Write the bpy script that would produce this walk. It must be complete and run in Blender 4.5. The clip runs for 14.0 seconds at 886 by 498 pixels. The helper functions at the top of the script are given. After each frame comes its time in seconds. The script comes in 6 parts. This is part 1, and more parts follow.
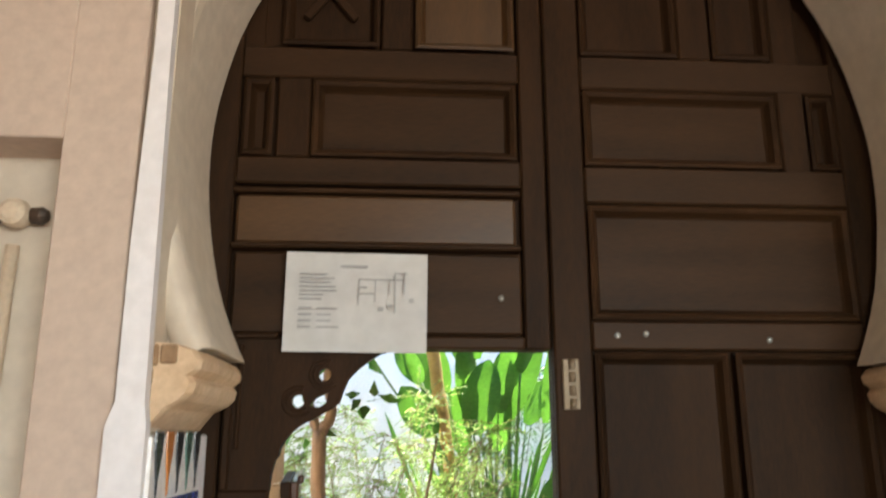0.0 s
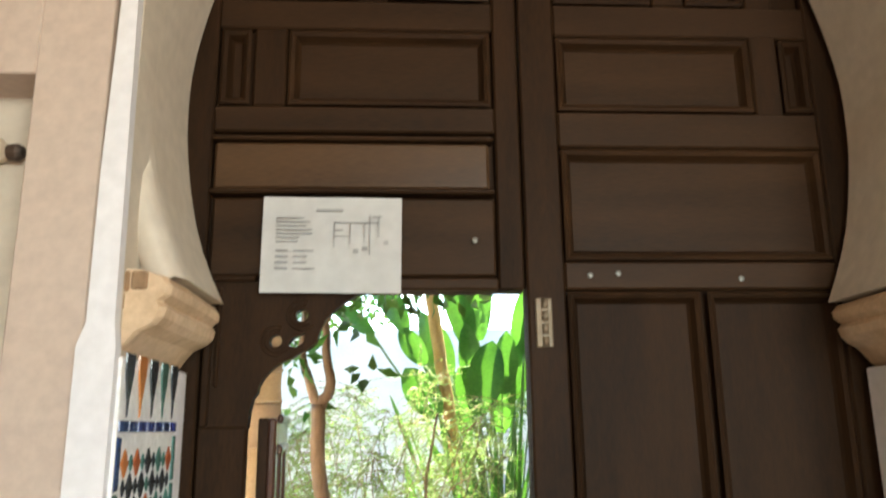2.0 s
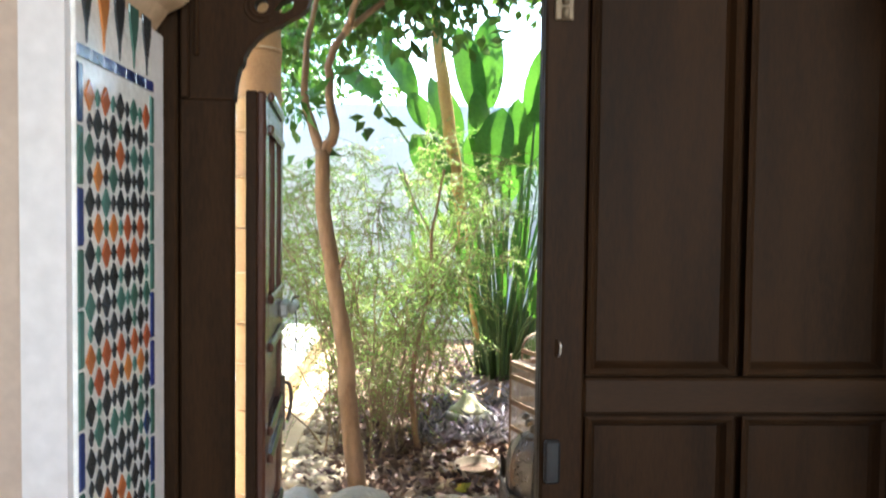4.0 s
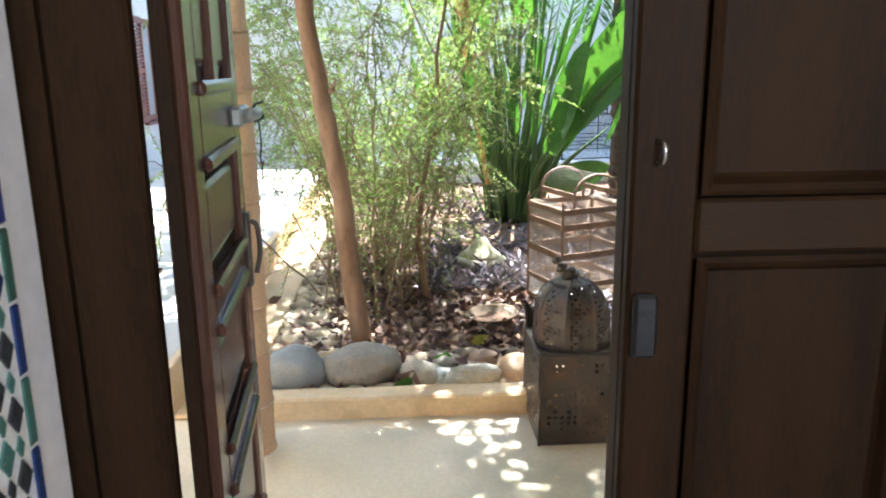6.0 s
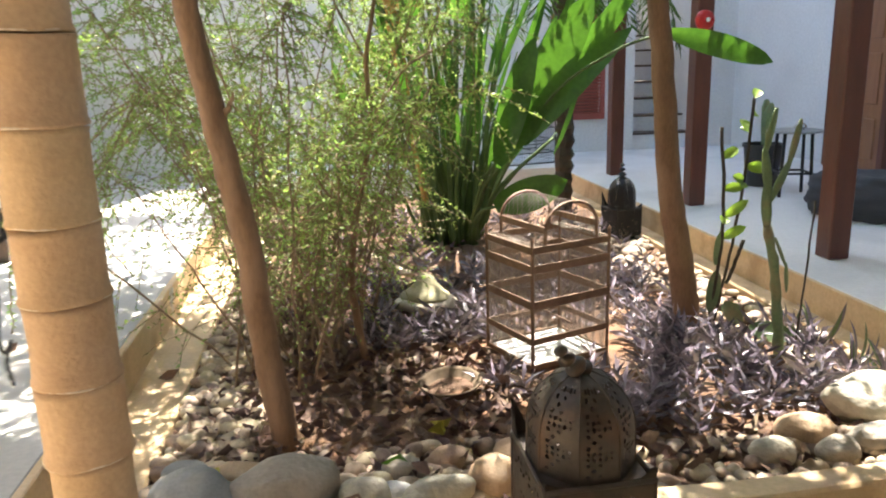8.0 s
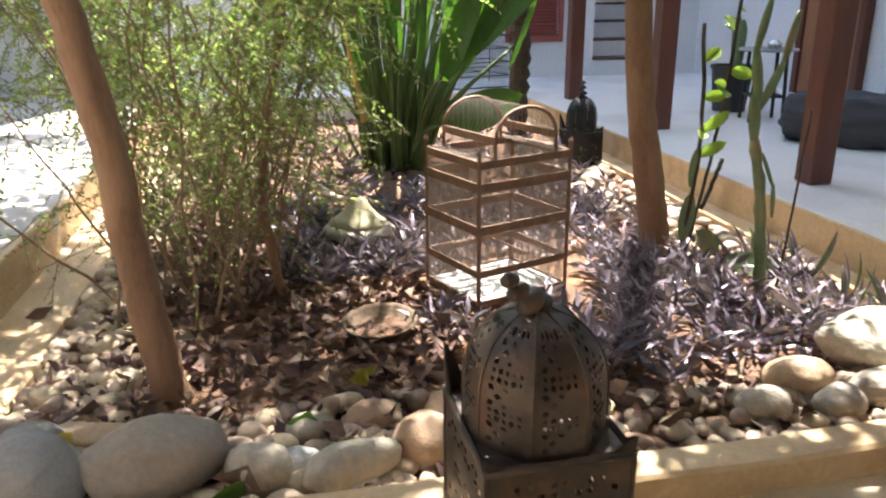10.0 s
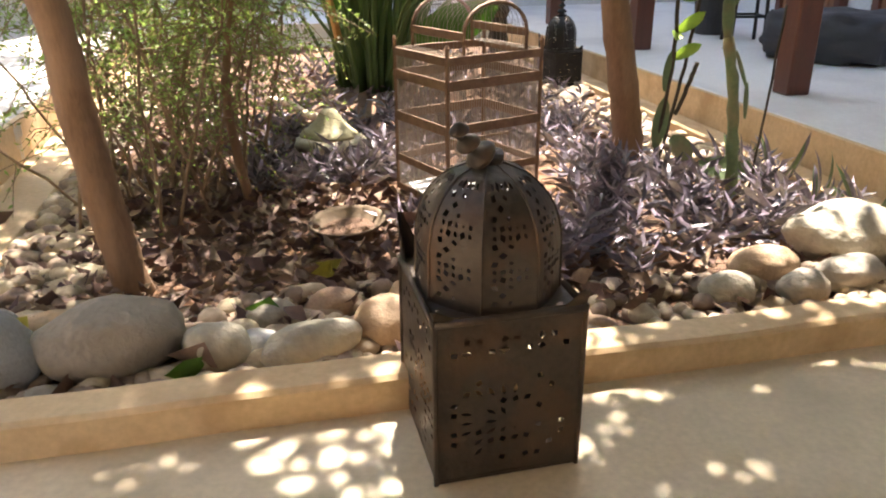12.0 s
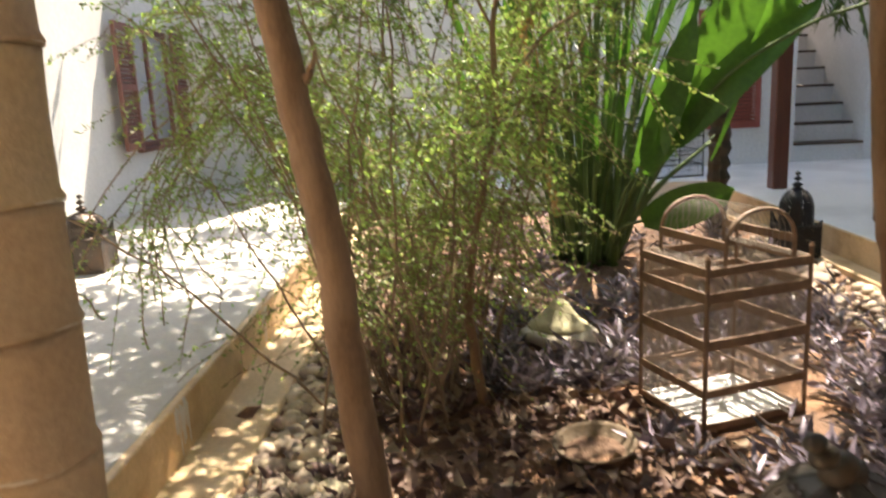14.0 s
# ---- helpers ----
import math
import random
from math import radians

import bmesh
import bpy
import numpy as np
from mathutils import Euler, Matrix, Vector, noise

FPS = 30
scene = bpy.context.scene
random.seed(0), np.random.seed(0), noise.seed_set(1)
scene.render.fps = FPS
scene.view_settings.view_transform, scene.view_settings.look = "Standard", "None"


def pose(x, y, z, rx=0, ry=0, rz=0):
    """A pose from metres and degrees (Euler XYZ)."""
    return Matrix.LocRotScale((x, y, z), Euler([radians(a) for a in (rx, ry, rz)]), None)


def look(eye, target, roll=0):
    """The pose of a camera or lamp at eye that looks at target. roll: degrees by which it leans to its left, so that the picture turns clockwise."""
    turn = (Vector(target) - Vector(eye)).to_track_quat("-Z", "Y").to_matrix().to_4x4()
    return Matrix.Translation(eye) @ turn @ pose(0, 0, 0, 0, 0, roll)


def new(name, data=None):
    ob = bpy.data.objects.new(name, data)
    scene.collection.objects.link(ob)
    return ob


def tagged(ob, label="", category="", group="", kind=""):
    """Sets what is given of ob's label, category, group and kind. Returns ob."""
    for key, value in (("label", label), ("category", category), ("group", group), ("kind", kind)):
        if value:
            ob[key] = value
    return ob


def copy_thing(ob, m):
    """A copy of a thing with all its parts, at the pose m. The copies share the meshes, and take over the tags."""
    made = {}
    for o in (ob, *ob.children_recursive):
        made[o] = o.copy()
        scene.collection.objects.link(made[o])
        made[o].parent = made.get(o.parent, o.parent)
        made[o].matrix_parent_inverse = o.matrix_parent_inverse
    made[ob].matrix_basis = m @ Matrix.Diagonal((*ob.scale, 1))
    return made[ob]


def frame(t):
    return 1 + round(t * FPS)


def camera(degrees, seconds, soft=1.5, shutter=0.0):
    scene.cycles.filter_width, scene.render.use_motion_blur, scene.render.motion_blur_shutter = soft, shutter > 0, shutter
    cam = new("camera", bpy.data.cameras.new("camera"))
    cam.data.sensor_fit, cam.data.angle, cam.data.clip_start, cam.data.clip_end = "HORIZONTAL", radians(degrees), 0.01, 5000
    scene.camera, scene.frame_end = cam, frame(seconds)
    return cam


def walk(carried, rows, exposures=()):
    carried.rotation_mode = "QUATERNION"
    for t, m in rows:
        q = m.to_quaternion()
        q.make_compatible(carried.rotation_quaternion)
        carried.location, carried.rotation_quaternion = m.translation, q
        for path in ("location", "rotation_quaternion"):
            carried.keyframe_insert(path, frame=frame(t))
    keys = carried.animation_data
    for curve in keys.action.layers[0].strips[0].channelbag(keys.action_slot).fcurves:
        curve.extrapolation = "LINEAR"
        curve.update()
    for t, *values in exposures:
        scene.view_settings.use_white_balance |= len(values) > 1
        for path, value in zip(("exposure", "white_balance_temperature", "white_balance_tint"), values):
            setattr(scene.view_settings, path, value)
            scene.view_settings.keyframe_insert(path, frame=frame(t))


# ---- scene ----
cam = camera(60.5, 14.0, soft=2.0, shutter=0.4)
METRES, EYE, TURN = 3.8, 2.136, -4.0
ROWS = [
    (0.0, 0.0, 0.0, 0.0, 0.03, 13.65, 0.11),
    (0.5, 0.0068, -0.0105, 0.0156, -2.45, 16.61, -0.43),
    (1.0, 0.0161, -0.0113, 0.0142, -3.36, 17.83, 0.19),
    (1.5, 0.0237, -0.0079, -0.0064, -1.66, 16.23, 0.89),
    (2.0, 0.0262, -0.0004, -0.0388, 1.05, 13.32, 0.65),
    (2.5, 0.0261, 0.0017, -0.0561, 2.44, 9.88, 0.21),
    (3.0, 0.0265, 0.011, -0.0765, 2.41, 5.99, -0.3),
    (3.5, 0.027, 0.028, -0.0938, 1.95, 1.96, -0.66),
    (4.0, 0.0283, 0.054, -0.1095, 1.65, -2.11, -0.64),
    (6.5, 0.0056, 0.2921, -0.1569, 2.25, -14.13, 1.59),
    (7.0, -0.0009, 0.3634, -0.1467, 5.59, -13.7, 0.81),
    (7.5, -0.0156, 0.4317, -0.1397, -2.11, -13.58, 2.34),
    (10.0, 0.0222, 0.6508, -0.2121, -7.69, -18.48, 0.45),
    (10.5, 0.026, 0.6514, -0.2294, -9.79, -20.06, 0.16),
    (11.0, 0.0263, 0.6486, -0.2468, -10.19, -21.11, 0.77),
    (11.5, 0.0298, 0.6433, -0.26, -9.78, -22.09, 0.82),
    (12.0, 0.042, 0.6391, -0.2654, -8.66, -22.38, 0.46),
    (12.5, 0.0486, 0.6398, -0.2615, -7.36, -22.11, -0.06),
    (13.0, 0.0365, 0.6562, -0.24, -2.72, -19.37, 1.27),
    (13.5, 0.0076, 0.6805, -0.2205, 1.78, -15.72, 2.42),
    (14.0, -0.0229, 0.7081, -0.1993, 4.73, -11.87, 2.62),
]
walk(cam, [(t, pose(0, 0, EYE, 0, 0, TURN) @ pose(METRES * x, METRES * y, METRES * z, 90 + pitch, roll, yaw))
           for t, x, y, z, yaw, pitch, roll in ROWS],
     exposures=[(0.0, 3.3, 6500, 5), (0.6, 3.55, 6500, 5), (1.4, 3.65, 6450, 3), (2.5, 3.4, 6400, 0), (4.2, 3.35, 6000, 4), (6.3, 3.2, 5800, 6), (7.5, 2.6, 6800, 8), (10.0, 2.6, 6600, 14), (10.6, 2.65, 6300, 13), (12.5, 2.6, 7400, 16), (13.2, 2.45, 7500, 16), (14.0, 2.2, 7500, 12)])

# ---- sky, sun and an added fill lamp behind the hall ----
SUN_EL, SUN_AZ = radians(62), radians(17)      # azimuth from +y towards +x
world = bpy.data.worlds.new("sky")
scene.world = world
world.use_nodes = True
wn = world.node_tree.nodes
sky = wn.new("ShaderNodeTexSky")
sky.sky_type, sky.sun_disc, sky.sun_elevation, sky.sun_rotation = "NISHITA", False, SUN_EL, SUN_AZ
wn["Background"].inputs["Strength"].default_value = 0.15
world.node_tree.links.new(sky.outputs["Color"], wn["Background"].inputs["Color"])
sun = new("sun", bpy.data.lights.new("sun", "SUN"))
sun.data.energy, sun.data.angle, sun.data.color = 5.0, radians(0.55), (1.0, 0.95, 0.86)
sun_dir = Vector((math.sin(SUN_AZ) * math.cos(SUN_EL), math.cos(SUN_AZ) * math.cos(SUN_EL), math.sin(SUN_EL)))
sun.matrix_world = look(sun_dir * 30, (0, 0, 0))
# area lamp added to fill the hall; its real light source is unknown
hall_light = new("hall_fill_light", bpy.data.lights.new("hall_fill_light", "AREA"))
hall_light.data.shape, hall_light.data.size, hall_light.data.size_y = "RECTANGLE", 2.2, 1.7
hall_light.data.energy, hall_light.data.color = 13, (1.0, 0.97, 0.93)
hall_light.matrix_world = look((1.6, -3.15, 2.5), (0.1, 1.6, 2.2))

# ---- materials ----
def surf(name, c1, c2, scale=6.0, rough=0.7, bump=0.3, fine=60.0, metal=0.0, stain=None, stain_scale=1.2, stain_amt=0.5,
         per_piece=0.0, per_island=0.0, stretch=None, spec=0.5, translucent=0.0, bump_dist=0.01):
    """Two scales of noise between c1 and c2, an optional stain colour, fine relief, and variation from piece to piece."""
    m = bpy.data.materials.new(name)
    m.use_nodes = True
    nt = m.node_tree
    N, L = nt.nodes, nt.links
    bsdf = N["Principled BSDF"]
    co = N.new("ShaderNodeTexCoord")
    src = co.outputs["Object"]
    if stretch:
        mp = N.new("ShaderNodeMapping")
        mp.inputs["Scale"].default_value = stretch
        L.new(src, mp.inputs["Vector"])
        src = mp.outputs["Vector"]

    def nz(s, detail=4.0):
        n = N.new("ShaderNodeTexNoise")
        n.inputs["Scale"].default_value, n.inputs["Detail"].default_value = s, detail
        L.new(src, n.inputs["Vector"])
        return n.outputs["Fac"]

    def mixc(fac, a, b, blend="MIX"):
        mx = N.new("ShaderNodeMix")
        mx.data_type, mx.blend_type = "RGBA", blend
        for sock, v in ((mx.inputs[0], fac), (mx.inputs[6], a), (mx.inputs[7], b)):
            if isinstance(v, (int, float)):
                sock.default_value = v
            elif isinstance(v, tuple):
                sock.default_value = (*v, 1)
            else:
                L.new(v, sock)
        return mx.outputs[2]

    def ramp(fac, lo, hi):
        r = N.new("ShaderNodeMapRange")
        r.inputs[1].default_value, r.inputs[2].default_value = lo, hi
        L.new(fac, r.inputs[0])
        return r.outputs[0]

    col = mixc(ramp(nz(scale), 0.3, 0.7), c1, c2)
    f = nz(fine, 3.0)
    col = mixc(0.35, col, mixc(ramp(f, 0.3, 0.7), tuple(v * 0.82 for v in c1), tuple(min(1, v * 1.1) for v in c2)))
    if stain:
        k = N.new("ShaderNodeMath")
        k.operation = "MULTIPLY"
        k.inputs[1].default_value = stain_amt
        L.new(ramp(nz(stain_scale, 6.0), 0.5, 0.68), k.inputs[0])
        col = mixc(k.outputs[0], col, stain)
    for amt, node, out in ((per_piece, "ShaderNodeObjectInfo", "Random"), (per_island, "ShaderNodeNewGeometry", "Random Per Island")):
        if amt:
            nd = N.new(node)
            hs = N.new("ShaderNodeHueSaturation")
            r = N.new("ShaderNodeMapRange")
            r.inputs[3].default_value, r.inputs[4].default_value = 1 - amt, 1 + amt
            L.new(nd.outputs[out], r.inputs[0])
            L.new(r.outputs[0], hs.inputs["Value"])
            r2 = N.new("ShaderNodeMapRange")
            r2.inputs[3].default_value, r2.inputs[4].default_value = 0.5 - amt * 0.06, 0.5 + amt * 0.06
            L.new(nd.outputs[out], r2.inputs[0])
            L.new(r2.outputs[0], hs.inputs["Hue"])
            L.new(col, hs.inputs["Color"])
            col = hs.outputs["Color"]
    L.new(col, bsdf.inputs["Base Color"])
    rr = N.new("ShaderNodeMapRange")
    rr.inputs[3].default_value, rr.inputs[4].default_value = max(0.05, rough - 0.12), min(1, rough + 0.12)
    L.new(f, rr.inputs[0])
    L.new(rr.outputs[0], bsdf.inputs["Roughness"])
    bsdf.inputs["Metallic"].default_value = metal
    bsdf.inputs["Specular IOR Level"].default_value = spec
    if bump:
        b = N.new("ShaderNodeBump")
        b.inputs["Strength"].default_value, b.inputs["Distance"].default_value = bump, bump_dist
        L.new(mixc(0.5, nz(scale * 2.5), f), b.inputs["Height"])
        L.new(b.outputs["Normal"], bsdf.inputs["Normal"])
    if translucent:
        tr = N.new("ShaderNodeBsdfTranslucent")
        L.new(mixc(1.0, col, (0.95, 1.0, 0.55), "MULTIPLY"), tr.inputs["Color"])
        ms = N.new("ShaderNodeMixShader")
        ms.inputs[0].default_value = translucent
        L.new(bsdf.outputs[0], ms.inputs[1])
        L.new(tr.outputs[0], ms.inputs[2])
        L.new(ms.outputs[0], N["Material Output"].inputs["Surface"])
    return m


M = {}
M["plaster_pink"] = surf("pinkish_limewash", (0.56, 0.44, 0.36), (0.62, 0.50, 0.41), 1.6, 0.9, 0.15, 40)
M["plaster_cream"] = surf("cream_tadelakt", (0.60, 0.52, 0.42), (0.68, 0.60, 0.49), 3, 0.8, 0.35, 25, stain=(0.5, 0.40, 0.29), stain_scale=3, stain_amt=0.5)
M["white_paint"] = surf("white_gloss_paint", (0.80, 0.775, 0.785), (0.84, 0.815, 0.825), 5, 0.55, 0.15, 30)
M["impost"] = surf("ochre_stone", (0.62, 0.42, 0.25), (0.74, 0.56, 0.38), 9, 0.8, 0.5, 60, stain=(0.30, 0.17, 0.08), stain_scale=5, stain_amt=0.7)
M["raw_brick"] = surf("raw_brick", (0.24, 0.14, 0.075), (0.36, 0.23, 0.13), 25, 0.9, 0.6, 80)
M["white_wall"] = surf("white_limewash", (0.66, 0.65, 0.635), (0.74, 0.73, 0.715), 1.3, 0.9, 0.3, 30, stain=(0.55, 0.53, 0.52), stain_scale=0.9, stain_amt=0.5)
M["kerb"] = surf("ochre_cement", (0.58, 0.41, 0.23), (0.70, 0.53, 0.33), 3, 0.7, 0.25, 45, stain=(0.36, 0.22, 0.11), stain_scale=4, stain_amt=0.6)
M["paving"] = surf("polished_cement", (0.62, 0.52, 0.36), (0.72, 0.62, 0.46), 2.2, 0.55, 0.12, 50, stain=(0.38, 0.33, 0.22), stain_scale=1.6, stain_amt=0.6)
M["terrace"] = surf("pale_grey_cement", (0.76, 0.75, 0.73), (0.83, 0.82, 0.80), 2.0, 0.5, 0.12, 50, stain=(0.5, 0.49, 0.48), stain_scale=1.2, stain_amt=0.5)
M["walkway"] = surf("pale_buff_cement", (0.40, 0.385, 0.36), (0.50, 0.48, 0.45), 2.0, 0.6, 0.12, 50, stain=(0.36, 0.34, 0.31), stain_scale=1.2, stain_amt=0.5)
M["pillar"] = surf("tan_brick_cladding", (0.46, 0.29, 0.16), (0.56, 0.37, 0.22), 7, 0.75, 0.45, 70, per_piece=0.12)
M["mortar"] = surf("pale_mortar", (0.62, 0.50, 0.36), (0.7, 0.58, 0.44), 20, 0.9, 0.4, 90)
M["door"] = surf("dark_cedar", (0.014, 0.0070, 0.0032), (0.043, 0.020, 0.0080), 1.6, 0.6, 0.07, 40, stretch=(6, 6, 0.8), spec=0.12)
M["door_h"] = surf("dark_cedar_rail", (0.018, 0.0088, 0.0038), (0.055, 0.026, 0.0103), 1.6, 0.55, 0.07, 40, stretch=(0.8, 6, 6), spec=0.15)
M["door_amber"] = surf("amber_cedar", (0.045, 0.021, 0.006), (0.085, 0.040, 0.012), 3.0, 0.4, 0.12, 40, stretch=(6, 6, 0.8))
# paler than the other cedar: the board's glint is put into the colour
M["door_board"] = surf("pale_sheen_cedar_board", (0.05, 0.025, 0.011), (0.10, 0.052, 0.023), 1.6, 0.35, 0.07, 40, stretch=(0.8, 6, 6), spec=0.35)
M["wicket"] = surf("varnished_cedar", (0.050, 0.022, 0.015), (0.085, 0.038, 0.025), 3.0, 0.2, 0.04, 40, stretch=(6, 6, 0.8))
M["post"] = surf("red_brown_timber", (0.085, 0.026, 0.015), (0.15, 0.045, 0.024), 3, 0.38, 0.25, 40, stretch=(5, 5, 0.7))
M["shutter"] = surf("oxblood_paint", (0.26, 0.06, 0.045), (0.34, 0.09, 0.065), 4, 0.55, 0.2, 50)
M["shutter_brown"] = surf("brown_paint", (0.17, 0.07, 0.055), (0.24, 0.10, 0.08), 4, 0.55, 0.2, 50)
M["paper"] = surf("white_paper", (0.54, 0.53, 0.515), (0.59, 0.58, 0.56), 3, 0.8, 0.05, 20)
M["ink"] = surf("grey_ink", (0.34, 0.34, 0.34), (0.40, 0.40, 0.40), 9, 0.8, 0, 20)
M["brass"] = surf("worn_brass", (0.17, 0.13, 0.085), (0.27, 0.205, 0.135), 20, 0.55, 0.2, 90, metal=0.4)
M["steel"] = surf("bright_steel", (0.6, 0.6, 0.6), (0.75, 0.75, 0.75), 20, 0.25, 0.1, 90, metal=1.0)
M["iron"] = surf("dark_weathered_tin", (0.055, 0.043, 0.036), (0.10, 0.08, 0.065), 7, 0.5, 0.35, 60, metal=0.55, stain=(0.17, 0.09, 0.05), stain_scale=6, stain_amt=0.5)
M["black_iron"] = surf("black_tin", (0.018, 0.018, 0.019), (0.035, 0.034, 0.034), 7, 0.5, 0.3, 60, metal=0.4)
M["cage_wood"] = surf("weathered_cane_wood", (0.13, 0.075, 0.045), (0.24, 0.15, 0.095), 9, 0.7, 0.3, 60, stretch=(2, 2, 2))
M["wire"] = surf("cage_wire", (0.22, 0.19, 0.16), (0.34, 0.30, 0.26), 20, 0.5, 0, 60, metal=0.5)
M["tray"] = surf("pale_tray", (0.6, 0.62, 0.62), (0.7, 0.72, 0.72), 5, 0.5, 0.1, 50)
M["bark"] = surf("smooth_brown_bark", (0.155, 0.085, 0.045), (0.27, 0.16, 0.092), 5, 0.75, 0.5, 50, stretch=(2, 2, 0.6), stain=(0.40, 0.26, 0.17), stain_scale=4, stain_amt=0.4)
M["palm_bark"] = surf("fibrous_bark", (0.035, 0.026, 0.018), (0.08, 0.06, 0.04), 14, 0.9, 0.8, 70)
M["twig"] = surf("grey_brown_twig", (0.17, 0.11, 0.065), (0.28, 0.19, 0.12), 12, 0.8, 0.3, 60)
M["leaf"] = surf("green_leaf", (0.05, 0.11, 0.02), (0.10, 0.19, 0.035), 8, 0.45, 0.1, 40, per_island=0.45, translucent=0.4)
M["fine_leaf"] = surf("fine_green_leaf", (0.20, 0.29, 0.10), (0.33, 0.42, 0.17), 8, 0.45, 0, 40, per_island=0.5, translucent=0.55)
M["paddle"] = surf("paddle_leaf", (0.045, 0.115, 0.02), (0.085, 0.19, 0.034), 3, 0.35, 0.25, 30, per_island=0.3, translucent=0.4)
M["lime_leaf"] = surf("lime_leaf", (0.20, 0.33, 0.05), (0.30, 0.44, 0.09), 6, 0.45, 0.1, 40, translucent=0.4)
M["stalk"] = surf("green_stalk", (0.05, 0.09, 0.022), (0.09, 0.135, 0.04), 6, 0.75, 0.2, 40, per_island=0.4)
M["dry_stalk"] = surf("dry_leaf_stalk", (0.36, 0.19, 0.05), (0.48, 0.28, 0.09), 5, 0.7, 0.3, 40)
M["purple"] = surf("purple_leaf", (0.105, 0.085, 0.115), (0.23, 0.195, 0.24), 5, 0.38, 0.1, 40, per_island=0.65, translucent=0.12)
M["dead_leaf"] = surf("dead_leaf", (0.075, 0.042, 0.034), (0.19, 0.115, 0.085), 9, 0.7, 0.2, 60, per_island=0.6)
M["yellow_leaf"] = surf("yellowing_leaf", (0.35, 0.33, 0.05), (0.45, 0.42, 0.08), 9, 0.5, 0.1, 60)
M["soil"] = surf("dry_red_soil", (0.085, 0.047, 0.030), (0.16, 0.088, 0.052), 6, 0.95, 0.9, 90, stain=(0.26, 0.13, 0.065), stain_scale=2.2, stain_amt=0.8, bump_dist=0.03)
M["stone"] = surf("river_stone", (0.27, 0.245, 0.20), (0.40, 0.355, 0.285), 5, 0.75, 0.8, 42, bump_dist=0.02, per_piece=0.2, stain=(0.36, 0.30, 0.22), stain_scale=3, stain_amt=0.5)
M["stone_grey"] = surf("grey_stone", (0.21, 0.218, 0.22), (0.31, 0.31, 0.30), 5, 0.7, 0.6, 90, per_piece=0.2)
M["stone_tan"] = surf("tan_stone", (0.31, 0.205, 0.125), (0.42, 0.30, 0.20), 5, 0.75, 0.6, 90, per_piece=0.2)
M["pebbles"] = surf("pebbles", (0.27, 0.20, 0.14), (0.43, 0.345, 0.255), 6, 0.75, 0.4, 80, per_island=0.4)
M["clay"] = surf("dusty_clay", (0.09, 0.062, 0.038), (0.15, 0.105, 0.065), 6, 0.85, 0.4, 70)
M["hat"] = surf("mossy_clay", (0.27, 0.25, 0.15), (0.40, 0.36, 0.23), 7, 0.85, 0.5, 70)
M["pale_lump"] = surf("pale_lump", (0.34, 0.31, 0.25), (0.48, 0.44, 0.36), 9, 0.85, 0.5, 70, stain=(0.16, 0.15, 0.08), stain_scale=6, stain_amt=0.6)
M["bean"] = surf("charcoal_fabric", (0.045, 0.046, 0.053), (0.075, 0.076, 0.086), 3, 0.85, 0.5, 120)
M["black_pot"] = surf("black_plastic", (0.02, 0.02, 0.022), (0.04, 0.04, 0.042), 4, 0.5, 0.1, 50)
M["cactus"] = surf("cactus_skin", (0.09, 0.15, 0.065), (0.17, 0.24, 0.11), 6, 0.6, 0.3, 50, stain=(0.30, 0.20, 0.11), stain_scale=5, stain_amt=0.6)
M["rust_wood"] = surf("chestnut_wood", (0.22, 0.09, 0.04), (0.32, 0.14, 0.065), 3, 0.45, 0.25, 40, stretch=(5, 5, 0.8))
# unseen hall floor, kept pale so it bounces light onto the arch
M["bounce_floor"] = surf("pale_bounce_tile", (0.55, 0.50, 0.43), (0.62, 0.57, 0.5), 3, 0.5, 0.15, 50)
# stair nosings, and the slab that stands in for room shade
M["tread_and_shade"] = surf("dark_nosing_and_room_shade", (0.05, 0.032, 0.022), (0.09, 0.055, 0.035), 3, 0.5, 0.2, 50)
M["rope"] = surf("black_cord", (0.015, 0.014, 0.013), (0.03, 0.028, 0.026), 30, 0.8, 0.3, 90)
M["red_pot"] = surf("red_ball", (0.5, 0.02, 0.02), (0.6, 0.03, 0.03), 5, 0.3, 0, 30)
M["zinc"] = surf("dull_zinc", (0.24, 0.24, 0.22), (0.34, 0.34, 0.31), 20, 0.5, 0.1, 90, metal=0.6)
M["glass_dark"] = surf("dim_window_glass", (0.36, 0.37, 0.38), (0.42, 0.43, 0.44), 1, 0.15, 0, 20)
for key, c in (("t_black", (0.035, 0.04, 0.045)), ("t_green", (0.07, 0.16, 0.13)), ("t_orange", (0.42, 0.13, 0.045)),
               ("t_blue", (0.03, 0.05, 0.17)), ("t_white", (0.84, 0.82, 0.80))):
    M[key] = surf("glazed_" + key[2:], tuple(v * 0.85 for v in c), tuple(v * 1.15 for v in c), 12, 0.22, 0.15, 60, per_piece=0.25)


# ---- mesh helpers ----
def mesh_of(name, verts, faces, mats, smooth=False, index=None):
    me = bpy.data.meshes.new(name)
    me.from_pydata([tuple(map(float, v)) for v in verts], [], [tuple(map(int, f)) for f in faces])
    for m in (mats if isinstance(mats, (list, tuple)) else [mats]):
        me.materials.append(m)
    if index is not None:
        me.polygons.foreach_set("material_index", np.asarray(index, dtype=np.int32))
    if smooth:
        me.polygons.foreach_set("use_smooth", np.ones(len(me.polygons), dtype=bool))
    me.update()
    return me


def put(name, me, parent=None, m=None, label="", category="", group="", kind=""):
    ob = new(name, me)
    if parent is not None:
        ob.parent = parent
    if m is not None:
        ob.matrix_basis = m
    return tagged(ob, label, category, group, kind)


